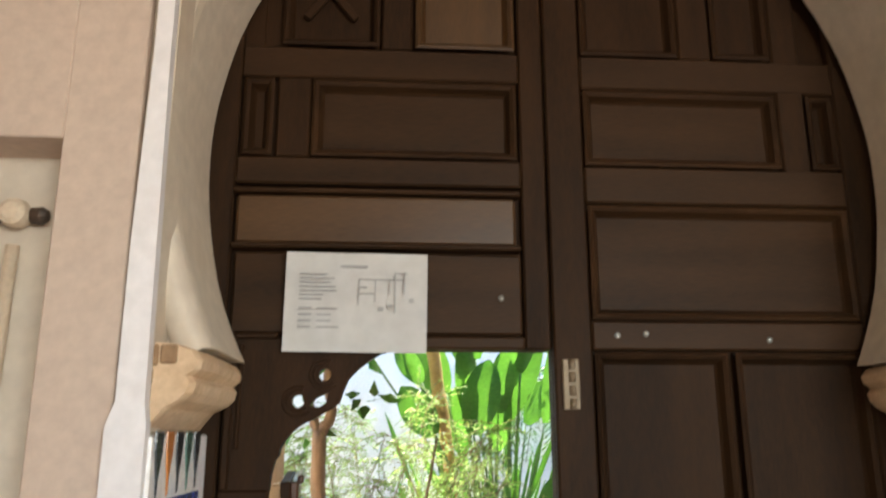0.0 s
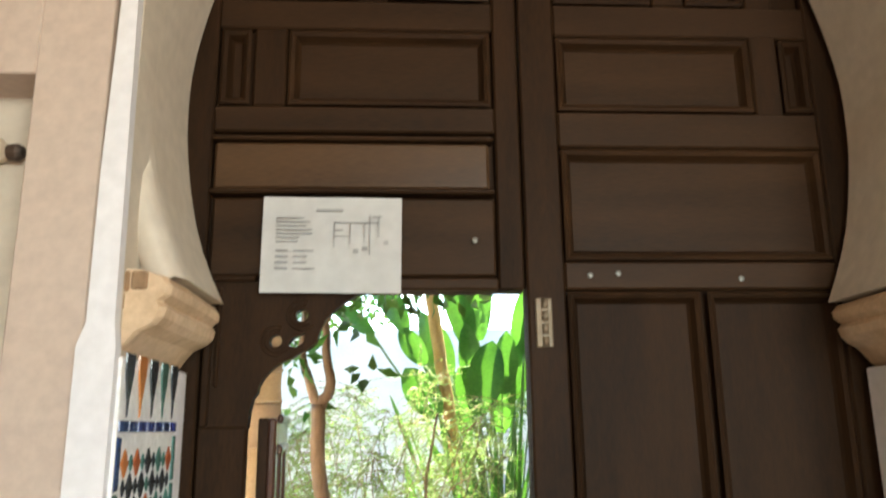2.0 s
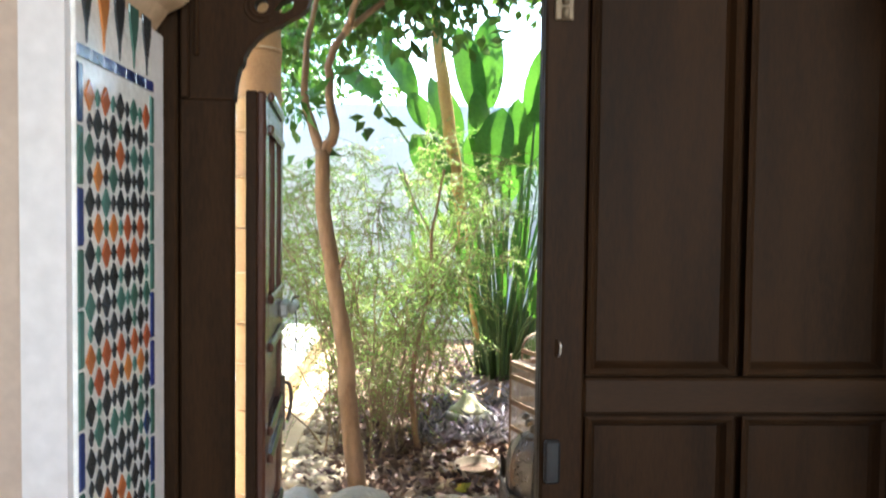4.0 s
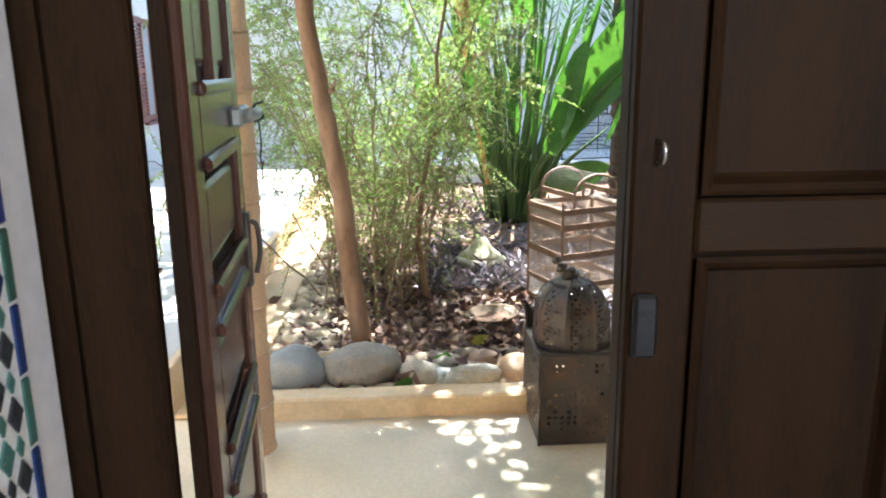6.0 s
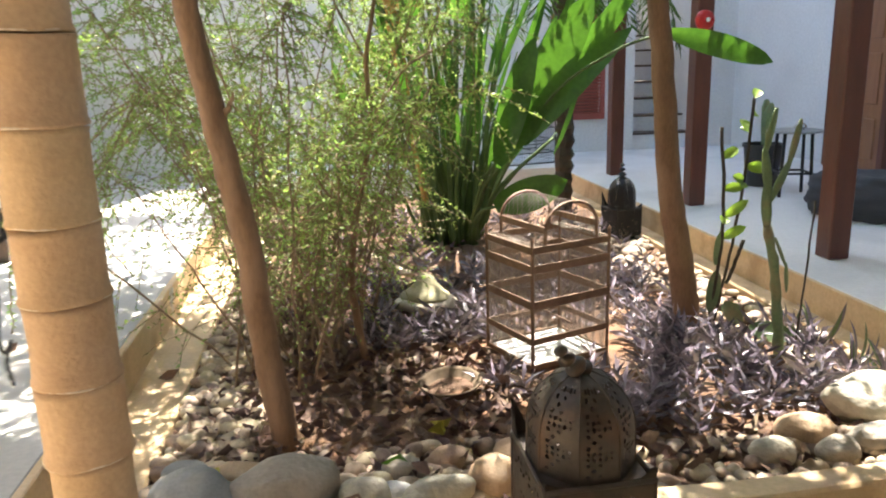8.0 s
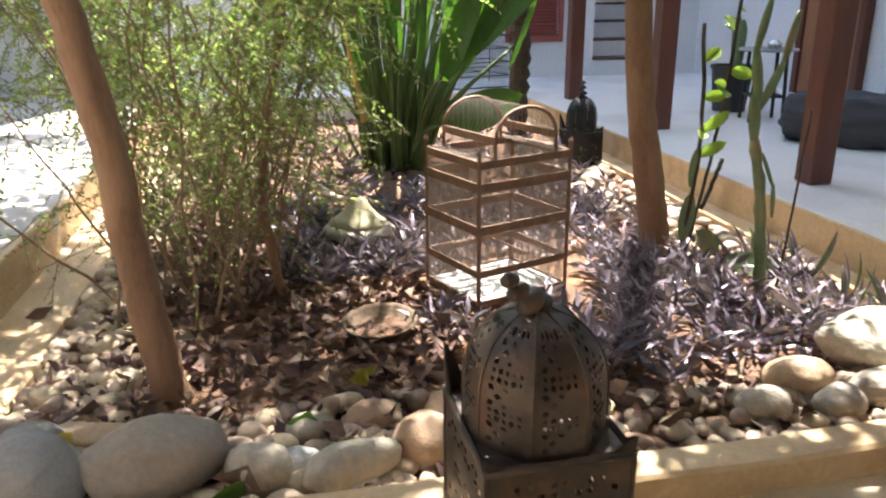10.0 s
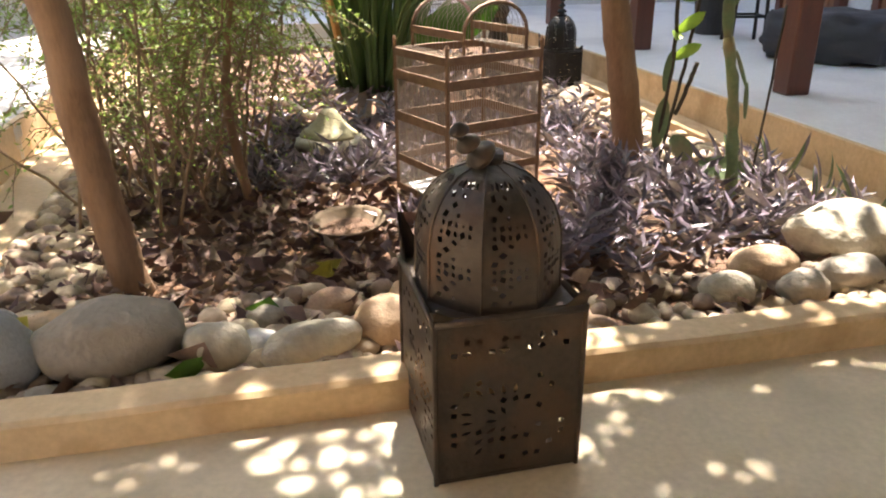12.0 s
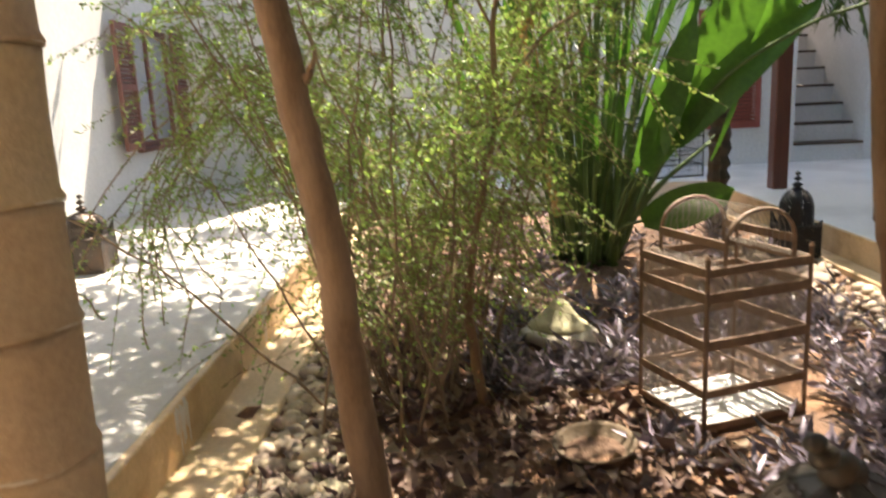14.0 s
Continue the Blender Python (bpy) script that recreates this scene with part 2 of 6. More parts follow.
def part(name, bm, material, parent, label="", smooth=False, m=None):
    me = bpy.data.meshes.new(name)
    bmesh.ops.recalc_face_normals(bm, faces=bm.faces)
    bm.to_mesh(me)
    bm.free()
    me.materials.append(material)
    if smooth:
        me.polygons.foreach_set("use_smooth", np.ones(len(me.polygons), dtype=bool))
    return put(name, me, parent, m, label)


def thing(name, label, category, m=None, group="", kind=""):
    return put(name, None, None, m, label, category, group, kind)


def boxes(*specs, bevel=0.004):
    """One bmesh of bevelled boxes, each (x0, x1, y0, y1, z0, z1)."""
    bm = bmesh.new()
    for x0, x1, y0, y1, z0, z1 in specs:
        bmesh.ops.create_cube(bm, size=1, matrix=Matrix.LocRotScale(((x0 + x1) / 2, (y0 + y1) / 2, (z0 + z1) / 2), None, (x1 - x0, y1 - y0, z1 - z0)))
    if bevel:
        bmesh.ops.bevel(bm, geom=bm.edges[:], offset=bevel, segments=1, affect="EDGES")
    return bm


def tube_data(pts, radii, n=8):
    """Vertices and faces of a tube along pts."""
    pts = [Vector(p) for p in pts]
    V, F = [], []
    for i, p in enumerate(pts):
        d = (pts[min(i + 1, len(pts) - 1)] - pts[max(i - 1, 0)]).normalized()
        a = d.orthogonal().normalized() if i == 0 else (a - d * a.dot(d)).normalized()
        b = d.cross(a)
        r = radii[i] if isinstance(radii, (list, tuple)) else radii
        for k in range(n):
            th = 2 * math.pi * k / n
            V.append(p + (a * math.cos(th) + b * math.sin(th)) * r)
    for i in range(len(pts) - 1):
        for k in range(n):
            F.append((i * n + k, i * n + (k + 1) % n, (i + 1) * n + (k + 1) % n, (i + 1) * n + k))
    F.append(tuple(range(n))[::-1])
    F.append(tuple(range((len(pts) - 1) * n, len(pts) * n)))
    return V, F


def join(chunks):
    V, F = [], []
    for v, f in chunks:
        o = len(V)
        V.extend(v)
        F.extend([tuple(i + o for i in q) for q in f])
    return V, F


def smooth_path(pts, steps=5, wobble=0.0, rng=random):
    """Catmull-Rom through pts."""
    pts = [Vector(p) for p in pts]
    q = [pts[0] * 2 - pts[1], *pts, pts[-1] * 2 - pts[-2]]
    out = []
    for i in range(1, len(q) - 2):
        for s in range(steps):
            t = s / steps
            a, b, c, d = q[i - 1], q[i], q[i + 1], q[i + 2]
            p = 0.5 * (2 * b + (c - a) * t + (2 * a - 5 * b + 4 * c - d) * t * t + (3 * b - a - 3 * c + d) * t ** 3)
            out.append(p + Vector([rng.uniform(-wobble, wobble) for _ in range(3)]))
    out.append(pts[-1])
    return out


def leaves(P, D, length, width, rng, droop=0.3, fold=0.25):
    """Many small pointed leaves: bases P, directions D (n x 3), each of two folded halves bent along its length."""
    n = len(P)
    D = D / np.linalg.norm(D, axis=1, keepdims=True)
    R = rng.normal(size=(n, 3))
    S = np.cross(D, R)
    S /= np.linalg.norm(S, axis=1, keepdims=True) + 1e-9
    U = np.cross(S, D)
    L = (np.asarray(length) * np.ones(n))[:, None]
    W = (np.asarray(width) * np.ones(n))[:, None] / 2
    mid = P + D * L * 0.45 + U * L * 0.05
    tip = P + D * L - U * L * droop * 0.4
    V = np.stack([P, mid + S * W + U * W * fold, tip, mid - S * W + U * W * fold, mid], axis=1).reshape(-1, 3)
    b = np.arange(n)[:, None] * 5
    F = np.concatenate([b + np.array([[0, 4, 1]]), b + np.array([[4, 2, 1]]), b + np.array([[0, 3, 4]]), b + np.array([[4, 3, 2]])])
    return V, F


def fast_mesh(name, V, F, mat, smooth=False):
    """A mesh of triangles from arrays."""
    me = bpy.data.meshes.new(name)
    me.vertices.add(len(V))
    me.vertices.foreach_set("co", np.asarray(V, dtype=np.float32).ravel())
    me.loops.add(len(F) * 3)
    me.loops.foreach_set("vertex_index", np.asarray(F, dtype=np.int32).ravel())
    me.polygons.add(len(F))
    me.polygons.foreach_set("loop_start", np.arange(0, len(F) * 3, 3, dtype=np.int32))
    me.materials.append(mat)
    me.update(calc_edges=True)
    me.validate()
    return me


def lathe(profile, n=24):
    """A bmesh turned about z from (radius, height) pairs."""
    V, F = [], []
    for r, z in profile:
        for k in range(n):
            a = 2 * math.pi * k / n
            V.append((r * math.cos(a), r * math.sin(a), z))
    for i in range(len(profile) - 1):
        for k in range(n):
            F.append((i * n + k, i * n + (k + 1) % n, (i + 1) * n + (k + 1) % n, (i + 1) * n + k))
    bm = bmesh.new()
    vs = [bm.verts.new(v) for v in V]
    for f in F:
        bm.faces.new([vs[i] for i in f])
    bmesh.ops.remove_doubles(bm, verts=bm.verts[:], dist=1e-5)
    return bm


def slab(name, x0, x1, y0, y1, z0, z1, mat, label="", category="", bevel=0.0):
    bm = boxes((x0, x1, y0, y1, z0, z1), bevel=bevel)
    ob = part(name, bm, mat, None)
    return tagged(ob, label, category, "", "structure")

# ---- hall: floor, walls, arch ----
CX, RX, CZ = 0.44, 0.93, 2.85           # horseshoe arch: centre line, half width, height of its centre
JL, JR = CX - 0.925, CX + 0.925         # jambs
TIP = 2.31


def arch_half(z):
    k = (z - CZ) / (1.12 if z > CZ else 1 / 0.85)
    return math.sqrt(max(0.0, RX * RX - k * k))


ARCH_TOP = CZ + RX * 1.12
slab("floor_hall", -2.4, 3.2, -3.2, 0.55, -0.1, 0.40, M["bounce_floor"], "unseen tiled hall floor on the upper level, pale to bounce light", "floor", 0.004)
slab("floor_hall_step", -2.4, 3.2, 0.55, 0.87, -0.1, 0.20, M["bounce_floor"], "unseen tiled step down towards the door, pale to bounce light", "step", 0.004)
slab("floor_hall_low", -2.4, 3.2, 0.87, 2.02, -0.1, 0.0, M["bounce_floor"], "unseen tiled floor in front of the door, pale to bounce light", "floor")
slab("wall_west_hall", -2.6, -2.4, -3.4, 2.3, -0.1, 4.4, M["plaster_pink"], "pinkish limewashed hall wall", "wall")
slab("wall_east_hall", 3.2, 3.4, -3.4, 2.3, -0.1, 4.4, M["plaster_pink"], "pinkish limewashed hall wall", "wall")
# unseen south wall, opening invented to go with the fill lamp
bm = boxes((-2.4, 0.4, -3.4, -3.2, -0.1, 4.4), (2.8, 3.2, -3.4, -3.2, -0.1, 4.4), (0.4, 2.8, -3.4, -3.2, -0.1, 1.6), (0.4, 2.8, -3.4, -3.2, 3.4, 4.4), bevel=0)
tagged(part("wall_south_hall", bm, M["plaster_pink"], None), "unseen pinkish limewashed wall with an opening added for the fill lamp", "wall", "", "structure")
slab("ceiling_hall", -2.6, 3.4, -3.4, 2.3, 4.4, 4.55, M["plaster_cream"], "plain cream plaster ceiling", "ceiling")


def arch_wall():
    """The wall between hall and door, pierced by the horseshoe arch, from y 1.62 to 1.99."""
    zs = [TIP + (ARCH_TOP - TIP) * (1 - (1 - i / 40) ** 1.8) for i in range(41)]
    V, F, idx = [], [], []
    for side in (-1, 1):
        out = -2.4 if side < 0 else 3.2
        lv = [(0.0, 0.925), (2.13, 0.925), (TIP - 0.001, 0.925)] + [(z, arch_half(z)) for z in zs]
        base = len(V)
        for z, w in lv:
            wob = 0.006 * noise.noise((z * 5, side, 0))
            roll = 0.018
            xi = CX + side * (w + wob)
            for x, y in ((out, 1.62), (xi + side * roll, 1.62), (xi + side * 0.004, 1.632), (xi, 1.66), (xi, 1.97), (out, 1.97)):
                V.append((x, y, z))
        for i in range(len(lv) - 1):
            a, b = base + i * 6, base + (i + 1) * 6
            for k in range(5):
                F.append((a + k, a + k + 1, b + k + 1, b + k))
    o = len(V)
    V += [(-2.4, 1.62, ARCH_TOP), (3.2, 1.62, ARCH_TOP), (3.2, 1.62, 4.4), (-2.4, 1.62, 4.4),
          (-2.4, 1.97, ARCH_TOP), (3.2, 1.97, ARCH_TOP), (3.2, 1.97, 4.4), (-2.4, 1.97, 4.4)]
    F += [(o, o + 1, o + 2, o + 3), (o + 4, o + 5, o + 6, o + 7), (o, o + 1, o + 5, o + 4)]
    me = mesh_of("wall_north_hall", V, F, [M["plaster_cream"]])
    return put("wall_north_hall", me, label="cream plaster wall with a horseshoe arch", category="wall", kind="structure")


arch_wall()
# pink outer field of the wall, set proud beside the white border, with the shallow pipe niche
bm = boxes((-0.667, -0.517, 1.49, 1.619, 0.0, 4.4), (-2.4, -0.99, 1.49, 1.619, 0.0, 4.4), (-0.99, -0.667, 1.49, 1.619, 2.72, 4.4), bevel=0.003)
tagged(part("wall_field_hall", bm, M["plaster_pink"], None), "pinkish plaster field with a shallow pipe niche", "wall", "", "structure")
bm = boxes((1.415, 3.2, 1.49, 1.619, 0.0, 4.4), bevel=0.003)
tagged(part("wall_field_hall_east", bm, M["plaster_pink"], None), "pinkish plaster field beside the arch", "wall", "", "structure")
for nm, x0, x1, x2, x3 in (("trim_west", -0.522, -0.447, -0.507, -0.453), ("trim_east", 1.327, 1.42, 1.335, 1.40)):
    V, F = [], []
    for z, a, b in ((0.0, x0, x1), (2.15, x0, x1), (2.195, x2, x3), (2.5, x2, x3 - 0.004 if x2 < 0 else x3), (2.9, x2 + 0.01, x3 - 0.01), (4.4, x2 + 0.01, x3 - 0.01)):
        V += [(a, 1.502, z), (a, 1.472, z), (b, 1.472, z), (b, 1.502, z)]
    for i in range(5):
        for k in range(4):
            F.append((i * 4 + k, i * 4 + (k + 1) % 4, i * 4 + 4 + (k + 1) % 4, i * 4 + 4 + k))
    put(nm, mesh_of(nm, V, F, M["white_paint"]), label="white painted border strip round the arch", category="trim", kind="structure")


def arch_moulding():
    """Rounded plaster band that frames the arch, from bracket to bracket."""
    zs = [TIP + (ARCH_TOP - 0.002 - TIP) * (1 - (1 - i / 48) ** 2.0) for i in range(49)]
    line = [(CX - arch_half(z), z) for z in zs] + [(CX + arch_half(z), z) for z in zs[::-1]]
    V, F, K = [], [], 8
    for i, (x, z) in enumerate(line):
        a, b = line[max(0, i - 2)], line[min(len(line) - 1, i + 2)]
        nx, nz = -(b[1] - a[1]), b[0] - a[0]
        q = math.hypot(nx, nz)
        wid = 0.075 + 0.05 * min(1.0, max(0.0, (z - TIP) / 1.2)) + 0.006 * noise.noise((x * 4, z * 4, 1))
        for k in range(K):
            u = k / (K - 1)
            bulge = 0.045 * (max(0.0, 1 - (2 * u - 0.75) ** 2 / 1.6)) ** 0.5 if 0 < k < K - 1 else 0.0
            V.append((x + nx / q * wid * u, 1.622 - bulge + 0.004 * noise.noise((x * 6, z * 6, u * 3)), z + nz / q * wid * u))
    for i in range(len(line) - 1):
        for k in range(K - 1):
            F.append((i * K + k, i * K + k + 1, (i + 1) * K + k + 1, (i + 1) * K + k))
    put("trim_arch", mesh_of("trim_arch", V, F, M["plaster_cream"], True), label="rounded cream plaster band round the horseshoe arch", category="trim", kind="structure")


arch_moulding()
for nm, x0, x1 in (("wall_edge_west", -0.515, -0.462), ("wall_edge_east", 1.345, 1.413)):
    slab(nm, x0, x1, 1.503, 1.619, 2.136, 4.4, M["plaster_cream"], "cream plaster return behind the white border", "wall", 0.006)


def impost(side):
    """The moulded stone bracket on which the arch springs."""
    t = thing("impost", "worn ochre stone bracket under the arch", "bracket", group="arch brackets")
    prof = [(0.0, 2.135), (0.02, 2.145), (0.055, 2.185), (0.085, 2.20), (0.10, 2.215), (0.105, 2.235), (0.095, 2.248), (0.112, 2.262), (0.115, 2.28), (0.10, 2.30), (0.06, TIP + 0.002), (-0.02, TIP + 0.004)]
    V, F = [], []
    ys = [1.535, 1.55, 1.70, 1.85, 1.96, 1.972]
    for j, y in enumerate(ys):
        for i, (d, z) in enumerate(prof):
            k = 0.9 if j in (0, 5) else 1.0
            dd = d * k + 0.004 * noise.noise((y * 20, z * 30, side * 3))
            V.append(((JL + dd) if side < 0 else (JR - dd), y, z + 0.003 * noise.noise((y * 15, z * 9, 2))))
        V.append(((JL - 0.02) if side < 0 else (JR + 0.02), y, TIP + 0.004))
        V.append(((JL - 0.02) if side < 0 else (JR + 0.02), y, 2.135))
    n = len(prof) + 2
    for j in range(len(ys) - 1):
        for i in range(n):
            F.append((j * n + i, j * n + (i + 1) % n, (j + 1) * n + (i + 1) % n, (j + 1) * n + i))
    F.append(tuple(range(n)))
    F.append(tuple(range((len(ys) - 1) * n, len(ys) * n))[::-1])
    put("bracket", mesh_of("bracket", V, F, M["impost"]), t)
    for x0, x1, z0, z1 in ((-0.002, 0.030, 2.266, 2.308), (0.033, 0.066, 2.27, 2.308), (-0.002, 0.022, 2.228, 2.263)):
        xa, xb = sorted((JL + x0 + 0.002, JL + x1 + 0.002)) if side < 0 else sorted((JR - x0 - 0.002, JR - x1 - 0.002))
        part("brick", boxes((xa, xb, 1.529, 1.55, z0, z1), bevel=0.004), M["raw_brick"], t, "bare brown brick where the plaster broke off")


impost(-1)
impost(1)

# outer wall of the house, with the door's rectangular opening
bm = boxes((-3.5, -0.56, 2.0, 2.3, 0, 5.2), (1.44, 5.8, 2.0, 2.3, 0, 5.2), (-0.56, 1.44, 2.0, 2.3, 3.98, 5.2), bevel=0)
tagged(part("wall_house", bm, M["plaster_cream"], None), "cream plaster house wall round the great door", "wall", "", "structure")

# ---- courtyard shell ----
slab("ground", -60, 60, -60, 60, -0.6, -0.12, M["soil"], "dry earth round the house", "ground")
slab("pavement_court", -3.35, 6.0, 2.02, 4.08, -0.12, 0.0, M["paving"], "worn ochre cement paving with greenish stains", "paving")
bm = boxes((-0.73, 2.80, 4.05, 4.18, -0.1, 0.10), bevel=0.012)
bmesh.ops.subdivide_edges(bm, edges=[e for e in bm.edges if e.calc_length() > 2], cuts=40)
for v in bm.verts:
    v.co += Vector((0, 0.006 * noise.noise((v.co.x * 3, v.co.z, 0)), 0.006 * noise.noise((v.co.x * 2.3, 5, v.co.y * 4))))
tagged(part("kerb_front", bm, M["kerb"], None), "ochre cement kerb edging the planting bed", "kerb", "", "structure")
slab("channel_west", -1.02, -0.73, 4.085, 12.4, -0.1, 0.02, M["kerb"], "ochre cement gutter beside the walkway", "kerb", 0.01)
slab("walkway_riser", -1.08, -1.005, 4.09, 12.5, -0.1, 0.246, M["kerb"], "stained ochre cement riser of the walkway", "kerb", 0.006)
slab("walkway_west", -3.35, -1.04, 4.09, 12.5, -0.1, 0.25, M["walkway"], "pale sunlit cement walkway", "floor", 0.004)
drips = []
g = random.Random(17)
for y0, n in ((5.44, 9), (6.76, 8)):
    for k in range(n):
        y, zt, zb, hw = y0 + (k - n / 2) * 0.016, 0.246 - g.uniform(0, 0.03), g.uniform(0.02, 0.16), g.uniform(0.003, 0.007)
        drips.append(([(-1.006, y - hw, zt), (-1.006, y + hw, zt), (-1.006, y + hw * 0.4, zb), (-1.006, y - hw * 0.4, zb), (-1.002, y - hw * 0.7, zt), (-1.002, y + hw * 0.7, zt), (-1.002, y + hw * 0.3, zb + 0.004), (-1.002, y - hw * 0.3, zb + 0.004)],
                      [(4, 5, 6, 7), (0, 1, 5, 4), (1, 2, 6, 5), (2, 3, 7, 6), (3, 0, 4, 7)]))
put("trim_lime_drips", mesh_of("trim_lime_drips", *join(drips), M["white_wall"]), label="white lime drips run down the walkway riser", category="stain", kind="structure")
slab("ledge_east", 2.74, 2.92, 4.05, 12.4, -0.1, 0.05, M["kerb"], "ochre cement ledge at the foot of the terrace", "kerb", 0.01)
slab("terrace_riser", 2.88, 2.96, 4.1, 12.5, -0.1, 0.246, M["kerb"], "ochre cement edge of the terrace", "kerb", 0.006)
slab("terrace_east", 2.90, 6.0, 4.15, 14.8, -0.1, 0.25, M["terrace"], "pale grey cement terrace floor", "floor", 0.004)
slab("terrace_north", -1.04, 2.90, 11.2, 12.6, -0.1, 0.25, M["terrace"], "pale grey cement terrace floor", "floor", 0.004)


def soil_bed():
    nx, ny = 110, 200
    xs, ys = np.linspace(-0.74, 2.76, nx), np.linspace(4.15, 11.25, ny)
    V = []
    for y in ys:
        for x in xs:
            h = 0.018 * noise.noise((x * 2, y * 2, 0)) + 0.012 * noise.noise((x * 9, y * 9, 3)) + 0.006 * noise.noise((x * 25, y * 25, 7))
            h += 0.045 * math.exp(-((x - 0.45) ** 2 + (y - 5.0) ** 2) / 0.03) + 0.05 * math.exp(-((x - 0.05) ** 2 + (y - 5.25) ** 2) / 0.012)
            V.append((x, y, -0.005 + h))
    F = [(j * nx + i, j * nx + i + 1, (j + 1) * nx + i + 1, (j + 1) * nx + i) for j in range(ny - 1) for i in range(nx - 1)]
    put("ground_bed", mesh_of("ground_bed", V, F, M["soil"], smooth=True), label="dry red earth of the planting bed", category="soil", kind="structure")


soil_bed()
# left wall with a window opening, far wall, right wall, unseen terrace and gallery roofs
WY0, WY1, WZ0, WZ1 = 11.0, 12.2, 0.9, 2.2
bm = boxes((-3.6, -3.35, 2.3, WY0, -0.1, 4.3), (-3.6, -3.35, WY1, 12.6, -0.1, 4.3), (-3.6, -3.35, WY0, WY1, -0.1, WZ0), (-3.6, -3.35, WY0, WY1, WZ1, 4.3), bevel=0)
tagged(part("wall_west", bm, M["white_wall"], None), "weathered white limewashed courtyard wall", "wall", "", "structure")
# first box: unseen upper wall, added to cast shade on the west wall
bm = boxes((-3.6, -1.4, 12.6, 12.85, 3.6, 6.4), (-3.6, 3.2, 12.6, 12.85, -0.1, 3.6), (3.2, 4.0, 12.6, 12.85, -0.1, 0.72), (3.2, 4.0, 12.6, 12.85, 2.2, 3.6), (4.0, 4.45, 12.6, 12.85, -0.1, 3.6), (5.35, 6.0, 12.6, 12.85, -0.1, 3.6), (4.45, 5.35, 12.6, 12.85, 2.75, 3.6), bevel=0)
tagged(part("wall_north", bm, M["white_wall"], None), "white courtyard wall with a stair opening, its west end raised unseen for shade", "wall", "", "structure")
slab("wall_stairwell", 4.2, 5.6, 15.4, 15.6, 0, 3.6, M["white_wall"], "white wall behind the staircase", "wall")
slab("wall_stairwell_west", 4.25, 4.45, 12.85, 15.4, 0, 3.6, M["white_wall"], "white stairwell wall", "wall")
slab("wall_stairwell_east", 5.35, 5.6, 12.85, 15.4, 0, 3.6, M["white_wall"], "white stairwell wall", "wall")
# dark-coloured slab in place of the shade inside the room
slab("room_wall_behind_shutter", 3.0, 4.2, 13.2, 13.3, 0, 3.0, M["tread_and_shade"], "dark slab standing in for room shade behind the shutter", "wall")
slab("wall_east", 6.0, 6.25, 2.3, 15.6, -0.1, 5.4, M["white_wall"], "white limewashed terrace wall", "wall")
# roof out of view; height and edge set by the light wanted below
slab("ceiling_terrace", 3.75, 6.25, 4.2, 15.6, 5.4, 5.6, M["white_wall"], "unseen white terrace roof, set high and cut back for the terrace light", "ceiling")
# assumed roof over the pillar, out of view, drawn out to shade the paving
slab("ceiling_gallery", -3.6, 6.25, 2.3, 4.12, 4.3, 4.5, M["plaster_cream"], "unseen cream plaster gallery roof, drawn out to shade the paving", "ceiling")
slab("beam_terrace", 3.22, 3.40, 4.2, 12.6, 2.92, 3.1, M["post"], "red brown timber roof beam", "beam", 0.006)

# ---- the great door with its wicket ----
def plate(outline, holes, y0, y1):
    """A board cut to an outline in x and z, with round or shaped holes, between y0 and y1."""
    bm = bmesh.new()
    edges = []
    for loop in (outline, *holes):
        vs = [bm.verts.new((x, y0, z)) for x, z in loop]
        edges += [bm.edges.new((vs[i], vs[(i + 1) % len(vs)])) for i in range(len(vs))]
    bmesh.ops.triangle_fill(bm, use_beauty=True, use_dissolve=False, edges=edges, normal=(0, -1, 0))
    ext = bmesh.ops.extrude_face_region(bm, geom=bm.faces[:])
    for v in ext["geom"]:
        if isinstance(v, bmesh.types.BMVert):
            v.co.y = y1
    return bm


def ring(cx, cz, r, n=14):
    return [(cx + r * math.cos(2 * math.pi * k / n), cz + r * math.sin(2 * math.pi * k / n)) for k in range(n)]


def raised_panel(x0, x1, z0, z1, parent, mat, label="", y=2.128):
    """A sunk panel with a bevelled raised field and a moulding round it."""
    bm = bmesh.new()
    lv = [(0.0, 2.098), (0.008, 2.093), (0.018, 2.100), (0.026, y - 0.008), (0.032, y), (0.05, y)]
    lv = [(min(i, (min(x1 - x0, z1 - z0)) / 2 - 0.005), yy) for i, yy in lv]
    rows = [[bm.verts.new((x, yy, z)) for x, z in ((x0 + i, z0 + i), (x1 - i, z0 + i), (x1 - i, z1 - i), (x0 + i, z1 - i))] for i, yy in lv]
    for a, b in zip(rows, rows[1:]):
        for k in range(4):
            bm.faces.new((a[k], a[(k + 1) % 4], b[(k + 1) % 4], b[k]))
    bm.faces.new(rows[-1])
    return part("panel", bm, mat, parent, label)


DOOR = Matrix.Translation((0.0024, -0.10, 0.048)) @ Matrix.Diagonal((0.976, 1, 0.976, 1))


